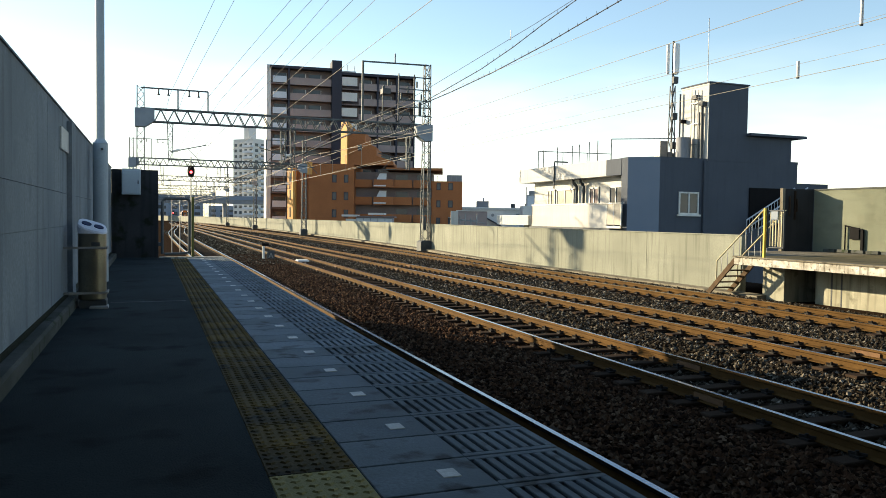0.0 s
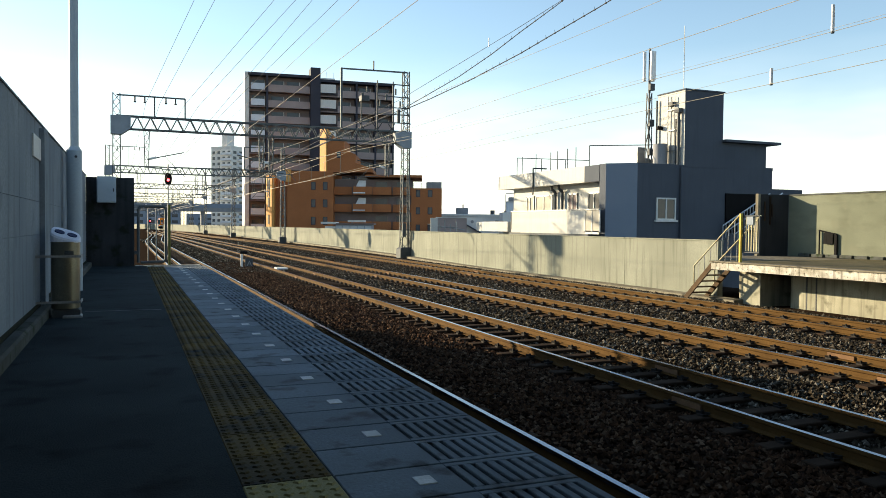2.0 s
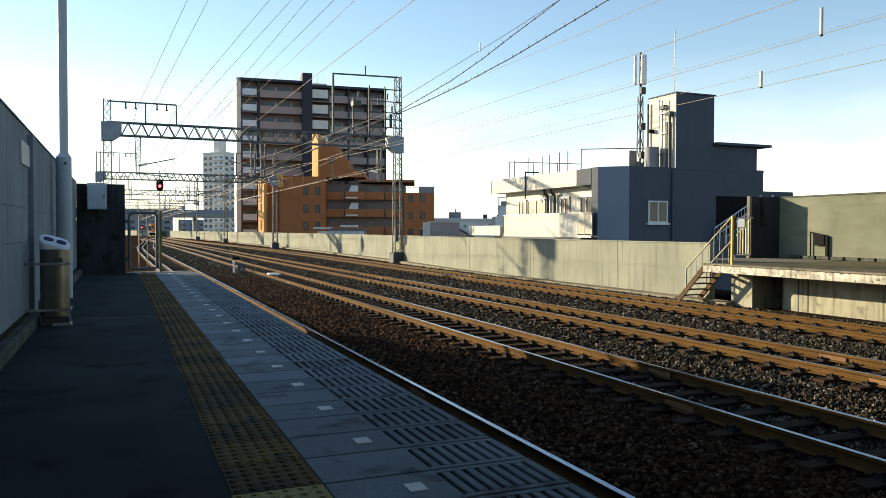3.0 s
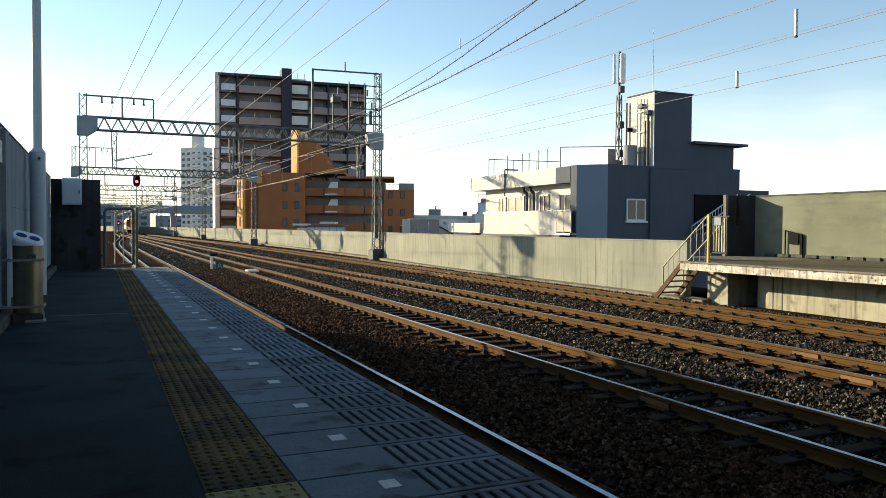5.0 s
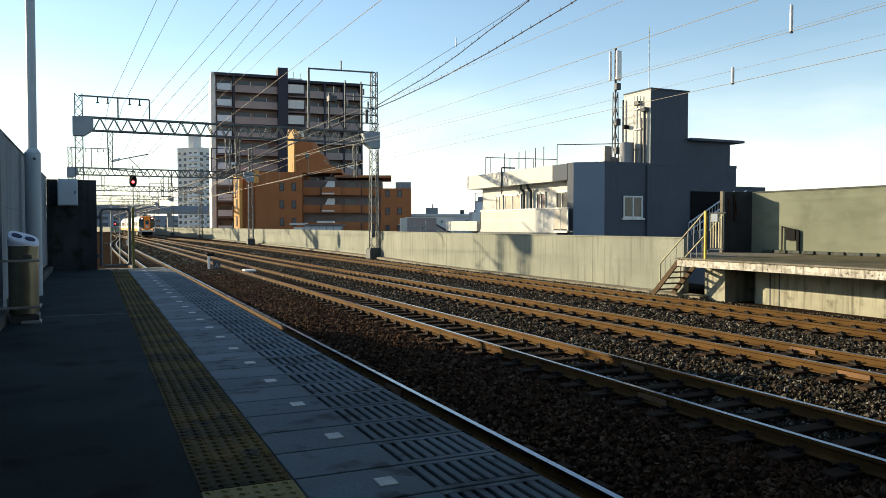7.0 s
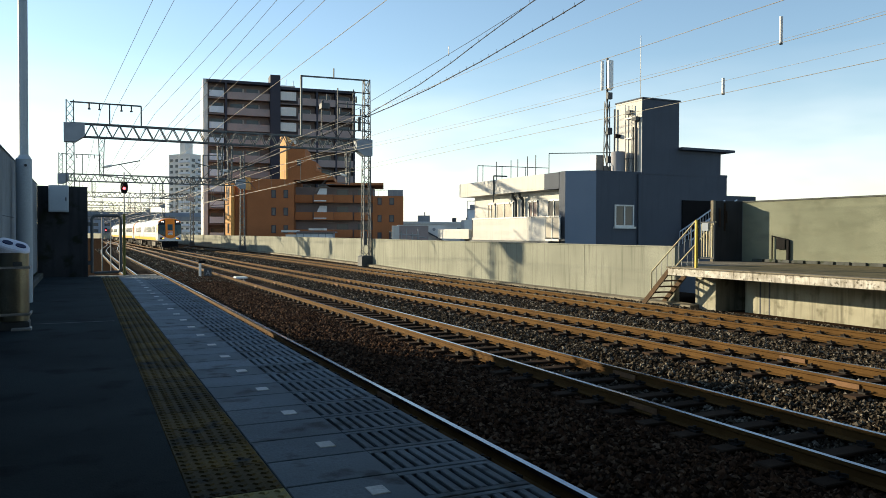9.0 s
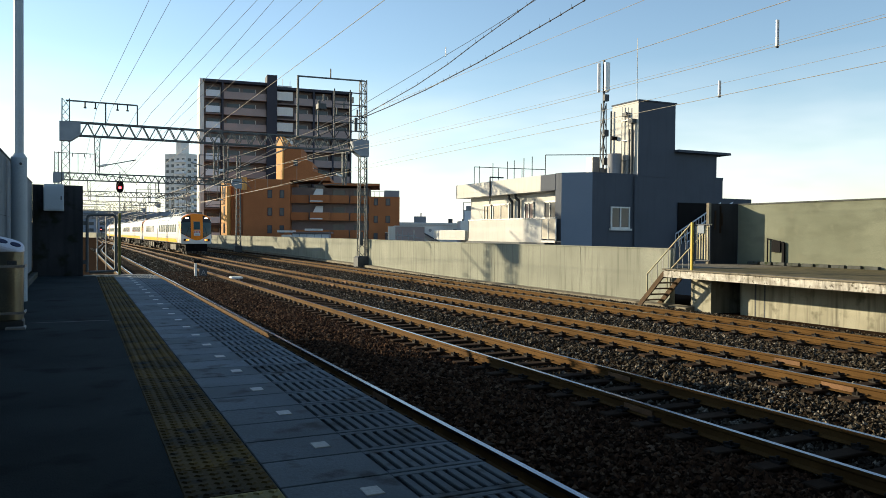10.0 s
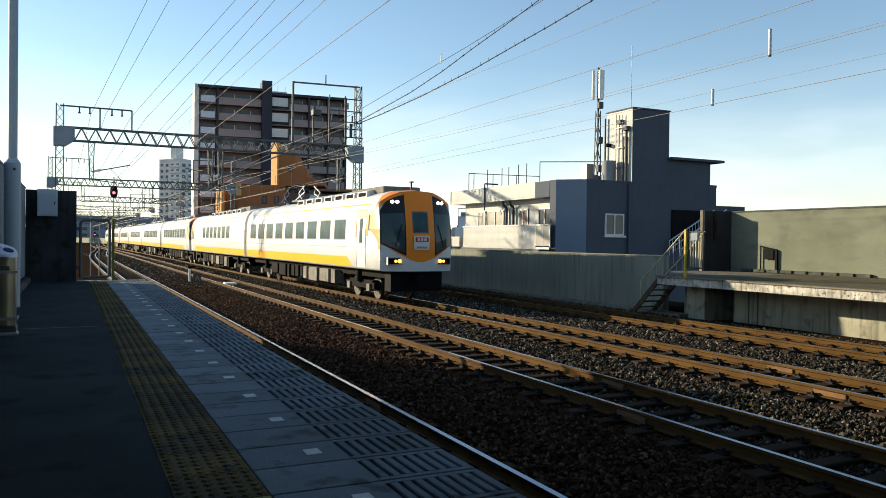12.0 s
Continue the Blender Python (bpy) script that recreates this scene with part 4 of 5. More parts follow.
for y0, y1, z0, pane in ((43.1, 44.1, 0.9, M_CURTAIN), (40.8, 42.9, 0.9, M_CURTAIN), (38.0, 39.0, 0.9, M_BROWN), (35.6, 36.9, 1.3, M_GLASS)):
    f = Geo()
    f.box(23.93, 24.03, y0, y1, 2.9, 3.0).box(23.93, 24.03, y0, y1, z0, z0 + 0.08)
    for y in (y0, (y0 + y1) / 2, y1 - 0.07):
        f.box(23.93, 24.03, y, y + 0.07, z0, 2.95)
    w_ = part("window", f, M_STEEL, h)
    part("pane", Geo().box(23.97, 23.99, y0, y1, z0, 2.95), pane, w_)
for y, z0 in ((40.3, 0.9), (39.5, 0.9)):
    part("vent_pipe", Geo().path([(23.6, y, 3.6), (23.6, y, 3.3), (23.85, y, 3.1), (23.85, y, z0)], 0.09, 8), M_STEEL_DARK, h)
for y, z1 in ((42.0, 4.65),):
    part("roof_pipe", Geo().path([(23.25, y, 3.0), (23.25, y, z1), (24.2, y, z1)], 0.045, 6), M_STEEL_DARK, h)
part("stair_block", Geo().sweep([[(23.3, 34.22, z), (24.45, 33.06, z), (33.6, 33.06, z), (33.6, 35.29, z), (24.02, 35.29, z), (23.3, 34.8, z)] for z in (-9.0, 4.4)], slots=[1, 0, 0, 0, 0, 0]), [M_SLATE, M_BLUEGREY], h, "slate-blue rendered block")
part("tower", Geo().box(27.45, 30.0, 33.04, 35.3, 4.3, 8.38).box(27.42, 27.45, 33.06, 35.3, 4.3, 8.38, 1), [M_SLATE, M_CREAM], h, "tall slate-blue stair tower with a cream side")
part("tower_cap", Geo().box(27.38, 30.06, 32.98, 35.35, 8.38, 8.45), M_SLATE, h)
part("upper_storey", Geo().box(30.0, 33.1, 33.05, 38.0, 4.3, 5.72), M_SLATE, h)
part("upper_roof", Geo().slab(29.95, 33.85, 32.7, 38.4, 5.72, 5.86, 0.03), M_SLATE, h)
part("side_annex", Geo().box(33.65, 38.2, 35.2, 37.2, -9.0, 3.42), M_SLATE, h, "low slate annex")
part("side_ledge", Geo().box(33.1, 33.62, 33.05, 36, 4.3, 4.45), M_SLATE, h)
# flat black sheet: the porch's inner shade as colour, no real opening
part("porch_recess", Geo().box(30.25, 32.6, 32.98, 33.05, 0.8, 2.95), M_BLACK, h, "black sheet standing for the shade in an open porch")
window(h, 25.64, 26.9, 33.05, 1.45, 2.62, M_GLASS, M_WHITE, 0.08)
part("downpipe", Geo().tube((27.2, 32.98, -2), (27.2, 32.98, 4.3), 0.06, 8), M_SLATE, h)
g = Geo()
for o in (0.0, 0.9):
    g.bar((30.0, 32.9 - o, 1.2), (33.3, 32.9 - o, 3.0), 0.06).bar((30.0, 32.9 - o, 0.75), (33.3, 32.9 - o, 2.55), 0.05)
    for i in range(16):
        x = 30.0 + 0.21 * i
        g.bar((x, 32.9 - o, 0.4 + 0.545 * (x - 30)), (x, 32.9 - o, 1.2 + 0.545 * (x - 30)), 0.025)
part("porch_stair_rail", g, M_PALEBLUE, h, "grey stair railing")
rail_fence(h, [(23.5, 44.6, 4.4), (28.6, 44.0, 4.4)], 1.1, 1.3, 0.025, M_STEEL_DARK)
for y, top in ((43.9, 5.5), (42.1, 5.55), (40.3, 5.5), (39.5, 5.5), (38.4, 5.55), (37.5, 5.55)):
    part("roof_stake", Geo().tube((23.5, y, 4.4), (23.5, y, top), 0.025, 6), M_STEEL_DARK, h)
rail_fence(h, [(24.2, 37.2, 4.4), (27.2, 35.2, 4.4)], 1.25, 2.0, 0.025, M_STEEL_DARK)
for x, w, z in ((27.0, 0.5, 1.15), (27.45, 0.3, 0.55), (27.85, 0.3, 0.55)):
    part("roof_unit", Geo().box(x - w / 2, x + w / 2, 36.2, 36.8, 4.45, 4.45 + z), M_STEEL, h, bevel=0.02)
part("roof_tank", Geo().tube((26.9, 34.4, 4.4), (26.9, 34.4, 5.6), 0.38, 14), M_GREYROOF, h, "grey roof tank")
part("aerial", Geo().tube((28.25, 34.2, 8.4), (28.25, 34.2, 12.1), 0.02, 6), M_STEEL, h)
for y, z in ((33.75, 8.1), (34.05, 7.6), (34.3, 8.2)):
    part("conduit", Geo().tube((27.3, y, 4.4), (27.3, y, z), 0.028, 6), M_STEEL, h, "vertical conduit on the tower side")
for z in (5.2, 6.3, 7.4):
    part("conduit_clamp", Geo().box(27.28, 27.44, 33.7, 34.35, z, z + 0.05), M_STEEL, h)
part("drain_pipe", Geo().tube((27.28, 33.38, 4.4), (27.28, 33.38, 7.2), 0.07, 8).box(27.12, 27.44, 33.2, 33.56, 7.2, 7.42), M_STEEL_DARK, h, "dark drain pipe with a hopper head")
part("drain_pipe", Geo().tube((27.28, 33.6, 4.4), (27.28, 33.6, 6.9), 0.04, 8), M_STEEL_DARK, h)
part("junction_box", Geo().box(27.2, 27.44, 33.8, 34.15, 7.62, 7.85), M_STEEL_DARK, h, bevel=0.02)
part("tower_lamp", Geo().box(27.1, 27.43, 34.85, 35.05, 6.45, 6.65), M_BLACK, h, bevel=0.03)
part("cable_pole", Geo().tube((27.3, 35.25, 4.4), (27.3, 35.25, 8.1), 0.05, 8), M_STEEL_DARK, h)
mast = thing("antenna_mast", "slim mast with three white mobile antenna panels on a roof", "antenna", pose(28.55, 37.6, 4.4))
g = lattice(Geo(), 0, 0, 0, 4.6, 0.28, 0.2, 0.7, 0.045)
part("mast", g.tube((0, 0, 4.6), (0, 0, 7.2), 0.07, 8), M_STEEL_DARK, mast)
for a in (0.5, 2.6, 4.7):
    c, s = math.cos(a), math.sin(a)
    part("antenna_panel", Geo().box(-0.17, 0.17, -0.08, 0.08, 5.3, 7.0).moved(pose(c * 0.3, s * 0.3, 0, 0, 0, math.degrees(a) + 90)), M_INSUL, mast, "white panel antenna", bevel=0.03)
for z in (0.9, 2.6, 4.7):
    part("radio_unit", Geo().box(-0.16, 0.16, -0.32, -0.1, z, z + 0.4), M_STEEL_DARK, mast, bevel=0.02)


# dark brown apartment tower
def tower_block():
    t = thing("apartment_tower", "eleven-storey dark brown apartment tower with balconies", "apartment building", pose(34.9, 148.2, -9.0, 0, 0, -6.0))
    top = 39.0
    part("wall", Geo().box(-13.6, 14.4, 1.5, 16, 0, top - 0.6), M_BROWN, t, "dark brown tiled wall")
    part("end_wall", Geo().box(-14.4, -13.6, 0.3, 16, 0, top), M_OFFWHITE, t, "sunlit pale end wall")
    part("shaft", Geo().box(-2.1, -0.2, -0.6, 3, 0, top + 1.4), M_NAVY, t, "projecting dark shaft")
    part("roof", Geo().box(-13.8, -2.1, -0.2, 16, top - 0.6, top - 0.1).box(-0.2, 14.6, -0.2, 16, top - 1.2, top - 0.7), M_NAVY, t)
    part("shaft", Geo().box(-10.45, -10.1, -0.15, 1.5, 0, top - 0.6), M_NAVY, t)
    for x in (6.8, 10.6, 14.2):
        part("pier", Geo().box(x, x + 0.35, -0.1, 1.5, 0, top - 1.2), M_NAVY, t)
    for k in range(13):
        z = top - 3.4 - 2.98 * k
        if z < 4:
            break
        part("balcony_slab", Geo().box(-13.6, -2.1, 0.0, 1.5, z - 0.25, z).box(-0.2, 14.4, 0.0, 1.5, z - 0.65, z - 0.4), M_BROWN, t)
        part("balcony_panel", Geo().box(-13.3, -10.7, -0.08, 0.0, z + 0.1, z + 1.3), M_PALEBLUE, t, "pale glass balcony front")
        part("balcony_panel", Geo().box(-10.05, -2.15, -0.06, 0.02, z - 0.2, z + 1.15), M_MAUVE, t, "mauve balcony front")
        part("balcony_panel", Geo().box(-0.15, 2.85, -0.35, -0.25, z + 0.1, z + 1.75), M_OFFWHITE, t, "white balcony front")
        part("balcony_panel", Geo().box(3.2, 14.2, -0.06, 0.02, z - 0.6, z + 0.75), M_MAUVE, t, "mauve balcony front")
        for x in (-13.0, -9.4, -6.4, 3.6, 7.6, 11.4):
            zz = z if x < 0 else z - 0.4
            part("window", Geo().box(x, x + 2.2, 1.42, 1.5, zz + 0.05, zz + 2.1), M_GLASS, t)
            part("window", Geo().box(x + 2.3, x + 2.42, 1.4, 1.5, zz + 0.05, zz + 2.1), M_OFFWHITE, t)
    part("roof_aerial", Geo().tube((1.2, 2, top), (1.2, 2, top + 1.2), 0.06, 6).tube((2.6, 2, top - 0.7), (2.6, 2, top + 1.0), 0.06, 6).box(0.2, 2.9, 1.6, 3.5, top - 0.7, top - 0.1), M_OFFWHITE, t)


tower_block()


def orange_block():
    t = thing("orange_apartments", "low orange-tiled apartment house with stepped roof and balconies", "apartment building", pose(25.0, 130.0, -9.0, 0, 0, -20.8))
    part("wall", Geo().box(-0.1, 7.6, 0, 14, 0, 19.05), M_ORANGE_TILE, t, "orange tiled wall")
    part("wall", Geo().sweep([[(-4.0, 1.6, z), (-2.75, 0.03, z), (-2.4, 0.4, z), (-2.4, 12, z), (-4.0, 12, z)] for z in (0, 18.3)]), M_ORANGE_SUNLIT, t, "tiled wall painted in a lighter, sunlit ochre")
    part("wall", Geo().box(-2.5, -0.1, 1.6, 12, 0, 17.8), M_ORANGE_TILE, t)
    part("wall", Geo().box(-0.7, 0.5, -0.2, 0.2, 17.2, 19.3), M_ORANGE_SUNLIT, t)
    part("wall", Geo().sweep([[(5.1, 1.7, z), (6.3, 0.2, z), (6.5, 0.4, z), (6.5, 10, z), (5.1, 10, z)] for z in (19.0, 26.3)]), M_ORANGE_SUNLIT, t, "roof tower painted in the sunlit ochre")
    part("wall", Geo().sweep([[(6.3, q, 19.0), (14.2, q, 19.0), (14.2, q, 19.6), (11.3, q, 20.6), (11.3, q, 22.0), (9.4, q, 22.8), (9.4, q, 24.5), (6.3, q, 25.4)] for q in (0.6, 11.0)]), M_ORANGE_TILE, t, "stepped upper storeys")
    part("wall", Geo().box(7.6, 21.0, 2.6, 14, 0, 17.9), M_BROWN, t, "recessed dark balcony bays")
    part("wall", Geo().box(20.8, 26.0, 0.8, 14, 0, 16.4), M_ORANGE_TILE, t)
    part("roof", Geo().box(13.0, 22.6, 0.5, 13, 18.2, 18.6), M_ORANGE_TILE, t)
    for k in range(5):
        z = 15.4 - 2.95 * k
        for x0, x1, y0, m in ((7.6, 10.6, 1.4, M_ORANGE_TILE), (10.9, 14.2, 0.2, M_ORANGE_TILE), (14.2, 17.4, 1.0, M_ORANGE_TILE), (17.6, 20.8, 1.6, M_ORANGE_TILE)):
            part("balcony", Geo().box(x0, x1, y0, 2.6, z - 0.2, z).box(x0, x1, y0, y0 + 0.15, z, z + 1.15), m, t, bevel=0.02)
        for x in (14.6, 18.2):
            part("window", Geo().box(x, x + 2.0, 2.5, 2.6, z + 0.1, z + 2.1), M_GLASS, t)
    for k in range(2):
        z = 12.4 + 2.95 * k
        part("awning", Geo().sweep([[(10.9, 0.1, z + 0.1), (13.0, 0.1, z + 0.1), (13.0, 1.6, z + 2.3), (11.8, 1.6, z + 2.3)][i:] + [(10.9, 0.1, z + 0.1), (13.0, 0.1, z + 0.1), (13.0, 1.6, z + 2.3), (11.8, 1.6, z + 2.3)][:i] for i in (0,)] + [[(10.9, 0.2, z), (13.0, 0.2, z), (13.0, 1.7, z + 2.2), (11.8, 1.7, z + 2.2)]]), M_OFFWHITE, t, "white slanted awning")
    for k in range(5):
        z = 15.9 - 2.95 * k
        for x in (3.9, 5.9):
            window(t, x, x + 0.75, 0.0, z, z + 1.35, M_GLASS, M_NAVY, 0.1, False, 1, 1)
        window(t, 21.6, 22.3, 0.8, z - 1.0, z + 0.2, M_GLASS, M_NAVY, 0.1, False, 1, 1)
        window(t, 23.6, 24.4, 0.8, z - 1.0, z + 0.2, M_GLASS, M_NAVY, 0.1, False, 1, 1)
        part("window", Geo().box(-0.2, 0.2, -0.05, 0.03, z, z + 1.6).moved(pose(-3.35, 0.78, 0, 0, 0, -51.5)), M_GLASS, t)
    window(t, 8.1, 8.8, 0.6, 21.4, 22.4, M_GLASS, M_NAVY, 0.1, False, 1, 1)
    part("roof_box", Geo().box(23.4, 26.0, 3, 8, 16.4, 17.6), M_GREYROOF, t)
    rail_fence(t, [(20.9, 1.0, 16.4), (25.8, 1.0, 16.4)], 0.9, 0.8, 0.03, M_STEEL)


orange_block()


def plain_block(name, label, m, w, d, hh, floors, cols, wall_m, front=-1, balcony=False):
    t = thing(name, label, "building", m)
    part("wall", Geo().box(-w / 2, w / 2, 0, d, 0, hh), wall_m, t)
    part("parapet", Geo().box(-w / 2 - 0.1, w / 2 + 0.1, -0.1, d + 0.1, hh, hh + 0.4), wall_m, t)
    fh = (hh - 3) / floors
    for k in range(floors):
        z = 2.5 + fh * k
        for c in range(cols):
            x = -w / 2 + w * (c + 0.25) / cols
            part("window", Geo().box(x, x + w / cols * 0.5, -0.05, 0.02, z, z + fh * 0.5), M_GLASS, t)
        if balcony:
            part("balcony", Geo().box(w * 0.05, w / 2, -1.2, 0, z - 0.6, z + 0.5), M_PALEBLUE, t)
    return t


wt = plain_block("white_tower", "tall white apartment tower far behind the tracks", pose(43.5, 401, -9, 0, 0, -52), 14, 13, 48.5, 16, 4, M_OFFWHITE, balcony=True)
for k in range(16):
    z = 2.5 + 2.84 * k
    for c in range(3):
        part("window", Geo().box(6.98, 7.05, 1.2 + 4.2 * c, 3.4 + 4.2 * c, z, z + 1.5), M_GLASS, wt)
    part("balcony", Geo().box(7.0, 8.1, 4.2, 12.6, z - 0.7, z + 0.4), M_PALEBLUE, wt)
part("lift_house", Geo().box(-2.5, 1.0, 3, 8, 48.5, 55.5), M_OFFWHITE, wt)
plain_block("far_flats", "pale grey flats far beyond the orange building", pose(105, 260, -9, 0, 0, -25), 12, 10, 14.0, 4, 4, M_OFFWHITE)
plain_block("far_flats", "grey service block beyond the white roofs", pose(150, 260, -9, 0, 0, -30), 9, 8, 17.5, 4, 3, M_GREYROOF)
mb = thing("mauve_house", "mauve rendered house behind the parapet", "house", pose(37.3, 93.0, -9, 0, 0, -20.8))
part("wall", Geo().box(0, 3.9, 0, 8, 0, 11.05), M_MAUVE, mb)
part("coping", Geo().box(-0.1, 4.0, -0.1, 8, 11.05, 11.15), M_OFFWHITE, mb)
ph = thing("white_house", "white house with a dark lean-to roof", "house", pose(49.0, 110.0, -9, 0, 0, -20.8))
part("wall", Geo().box(-1.0, 2.9, 0, 9, 0, 11.4), M_OFFWHITE, ph)
part("roof", Geo().sweep([[(-0.3, q, 10.5), (2.6, q, 8.9), (2.6, q, 8.7), (-0.3, q, 10.3)] for q in (-1.5, 0.0)]), M_NAVY, ph, "dark lean-to roof")
part("vent", Geo().tube((1.0, -0.1, 10.7), (1.0, 0.05, 10.7), 0.25, 12), M_GREYROOF, ph)
lw = thing("long_white_hall", "long low white hall with roof gear", "building", pose(57.0, 139.5, -9, 0, 0, -20.8))
part("wall", Geo().box(0, 16.5, 0, 12, 0, 11.9), M_OFFWHITE, lw)
part("roof", Geo().slab(-0.3, 16.8, -0.3, 12.3, 11.9, 12.35, 0.1), M_WHITE, lw)
part("roof_house", Geo().box(2.9, 5.2, 1, 4, 12.3, 13.6), M_GREYROOF, lw, "dark roof plant room")
part("aerial", Geo().tube((4.2, 1.5, 13.6), (4.2, 1.5, 14.3), 0.12, 6), M_GREYROOF, lw)
for i in range(5):
    part("window", Geo().box(10.5 + 0.9 * i, 11.2 + 0.9 * i, -0.06, 0.0, 10.6, 11.2), M_GREYROOF, lw)
for x in (7.2, 10.0):
    part("roof_duct", Geo().tube((x + 3, 3, 12.3), (x + 3, 3, 13.2), 0.45, 10), M_STEEL_DARK, lw)
cp = thing("cooling_plant", "pale grey rooftop cooling plant with a frame", "roof plant", pose(59.3, 116.5, -9, 0, 0, -20.8))
part("wall", Geo().box(-0.5, 3.0, 0, 6, 0, 12.4), M_OFFWHITE, cp)
part("unit", Geo().box(0.2, 2.0, 0.5, 2.5, 12.4, 14.3), M_PALEBLUE, cp, bevel=0.05)
part("unit", Geo().box(0.6, 1.6, 0.5, 2.0, 14.3, 15.0), M_GREYROOF, cp, bevel=0.05)
part("frame", Geo().path([(0.0, 0.4, 12.4), (0.0, 0.4, 15.6), (1.8, 0.4, 15.6), (1.8, 0.4, 12.4)], 0.06, 6).path([(0.0, 0.4, 14.2), (1.8, 0.4, 14.2)], 0.05, 6), M_STEEL, cp)
cb = thing("rooftop_shack", "cream rooftop shack with pipework beside the parapet", "roof plant", pose(29.2, 74.6, -9, 0, 0, -20.8))
part("wall", Geo().box(0, 0.75, 0, 1.5, 0, 10.85), M_CREAM, cb)
g = Geo()
for x, z in ((0.95, 10.3), (1.5, 10.6), (2.1, 10.2), (2.7, 10.5)):
    g.tube((x, 0.2, 6), (x, 0.2, z), 0.06, 6)
part("pipework", g.tube((-0.3, 0.2, 10.2), (3.6, 0.2, 9.6), 0.05, 6).tube((0.5, 0.2, 9.9), (2.9, 0.2, 9.9), 0.05, 6), M_STEEL, cb)
for x, y, w, hh in ((75, 170, 14, 10.5), (92, 190, 12, 11.2), (84, 140, 12, 10.1), (130, 300, 22, 12), (62, 150, 10, 11.0)):
    plain_block("far_flats", "low pale house among distant roofs", pose(x, y, -9, 0, 0, -24), w, 10, hh, 2, 4, M_GREYROOF if hh > 11 else M_CREAM)
for x, y, w, hh in ((-60, 420, 30, 16), (-20, 460, 26, 14), (10, 500, 40, 18), (-110, 380, 40, 20), (52, 520, 34, 16), (90, 540, 36, 15)):
    plain_block("far_flats", "hazy blue-grey block at the end of the line", pose(x, y, -9, 0, 0, 0), w, 12, hh, 4, 6, M_BLUEGREY)
ob = thing("overbridge", "long grey bridge crossing far down the line", "bridge", pose(20, 330, 0, 0, 0, 0))
part("deck", Geo().box(-60, 30, 0, 8, 6.0, 8.2), M_GREYROOF, ob)
part("parapet", Geo().box(-60, 30, -0.3, 0, 7.6, 9.2), M_BLUEGREY, ob)
for x in (-45, -25, 8, 26):
    part("pier", Geo().box(x, x + 1.6, 2, 6, -9, 6.0), M_GREYROOF, ob)
sh = thing("lineside_shed", "low shed with pale blue corrugated side and white eaves", "shed", pose(24.5, 95.8, -8.35, 0, 0, -20.8))
part("wall", Geo().box(0, 4.6, 0, 4, 0, 9.4), M_BLUEGREY, sh)
for i in range(5):
    part("panel", Geo().box(0.92 * i + 0.03, 0.92 * i + 0.88, -0.05, 0.0, 7.0, 9.3), M_PALEBLUE, sh)
part("roof", Geo().slab(-0.3, 4.9, -0.4, 4.3, 9.4, 9.6, 0.05), M_BROWN, sh)
part("annex", Geo().box(-1.3, 0, -0.3, 3, 0, 9.2), M_OFFWHITE, sh)
part("eave", Geo().box(-1.8, 0.1, -0.6, 3, 9.5, 9.75).box(1.6, 3.6, -0.6, 3, 9.75, 10.0), M_OFFWHITE, sh)


# ---- the train ----
BODY = [(1.32, 1.12), (1.41, 1.2), (1.44, 1.8), (1.43, 2.6), (1.39, 3.15), (1.28, 3.52), (1.08, 3.8), (0.66, 3.98), (0.0, 4.03)]
PROFILE = BODY + [(-x, z) for x, z in reversed(BODY[:-1])]
LEN = 20.9


def face_y(x, z, w=1.44):
    """How far behind the nose the cab front lies at x, z."""
    lean = 0.0 if z < 2.0 else 0.2 * (z - 2.0) ** 1.5
    return 0.02 + lean * 0.6 + 0.42 * (abs(x) / w) ** 2.6 + (0.06 * (1.6 - z) if z < 1.6 else 0)


def half_width(z):
    for (x0, z0), (x1, z1) in zip(BODY, BODY[1:]):
        if z <= z1:
            return x0 + (x1 - x0) * (z - z0) / (z1 - z0)
    return 0.0


def front_panel(x0, x1, zlo, zhi, off, n=8, m=8):
    g, vs = Geo(), []
    for i in range(n + 1):
        x = x0 + (x1 - x0) * i / n
        a, b = zlo(x), zhi(x)
        for j in range(m + 1):
            z = a + (b - a) * j / m
            vs.append((x, face_y(x, z) - off, z))
    fs = [(i * (m + 1) + j, (i + 1) * (m + 1) + j, (i + 1) * (m + 1) + j + 1, i * (m + 1) + j + 1) for i in range(n) for j in range(m)]
    return g.add(vs, fs, 0, True)


def side_x(z):
    return half_width(z)


def side_panel(y0, y1, z0, z1, off, sgn, m=3):
    g, vs = Geo(), []
    for y in (y0, y1):
        for j in range(m + 1):
            z = z0 + (z1 - z0) * j / m
            vs.append((sgn * (side_x(z) + off), y, z))
    fs = [(j, j + 1, m + 2 + j, m + 1 + j) if sgn > 0 else (j, m + 1 + j, m + 2 + j, j + 1) for j in range(m)]
    return g.add(vs, fs, 0, True)


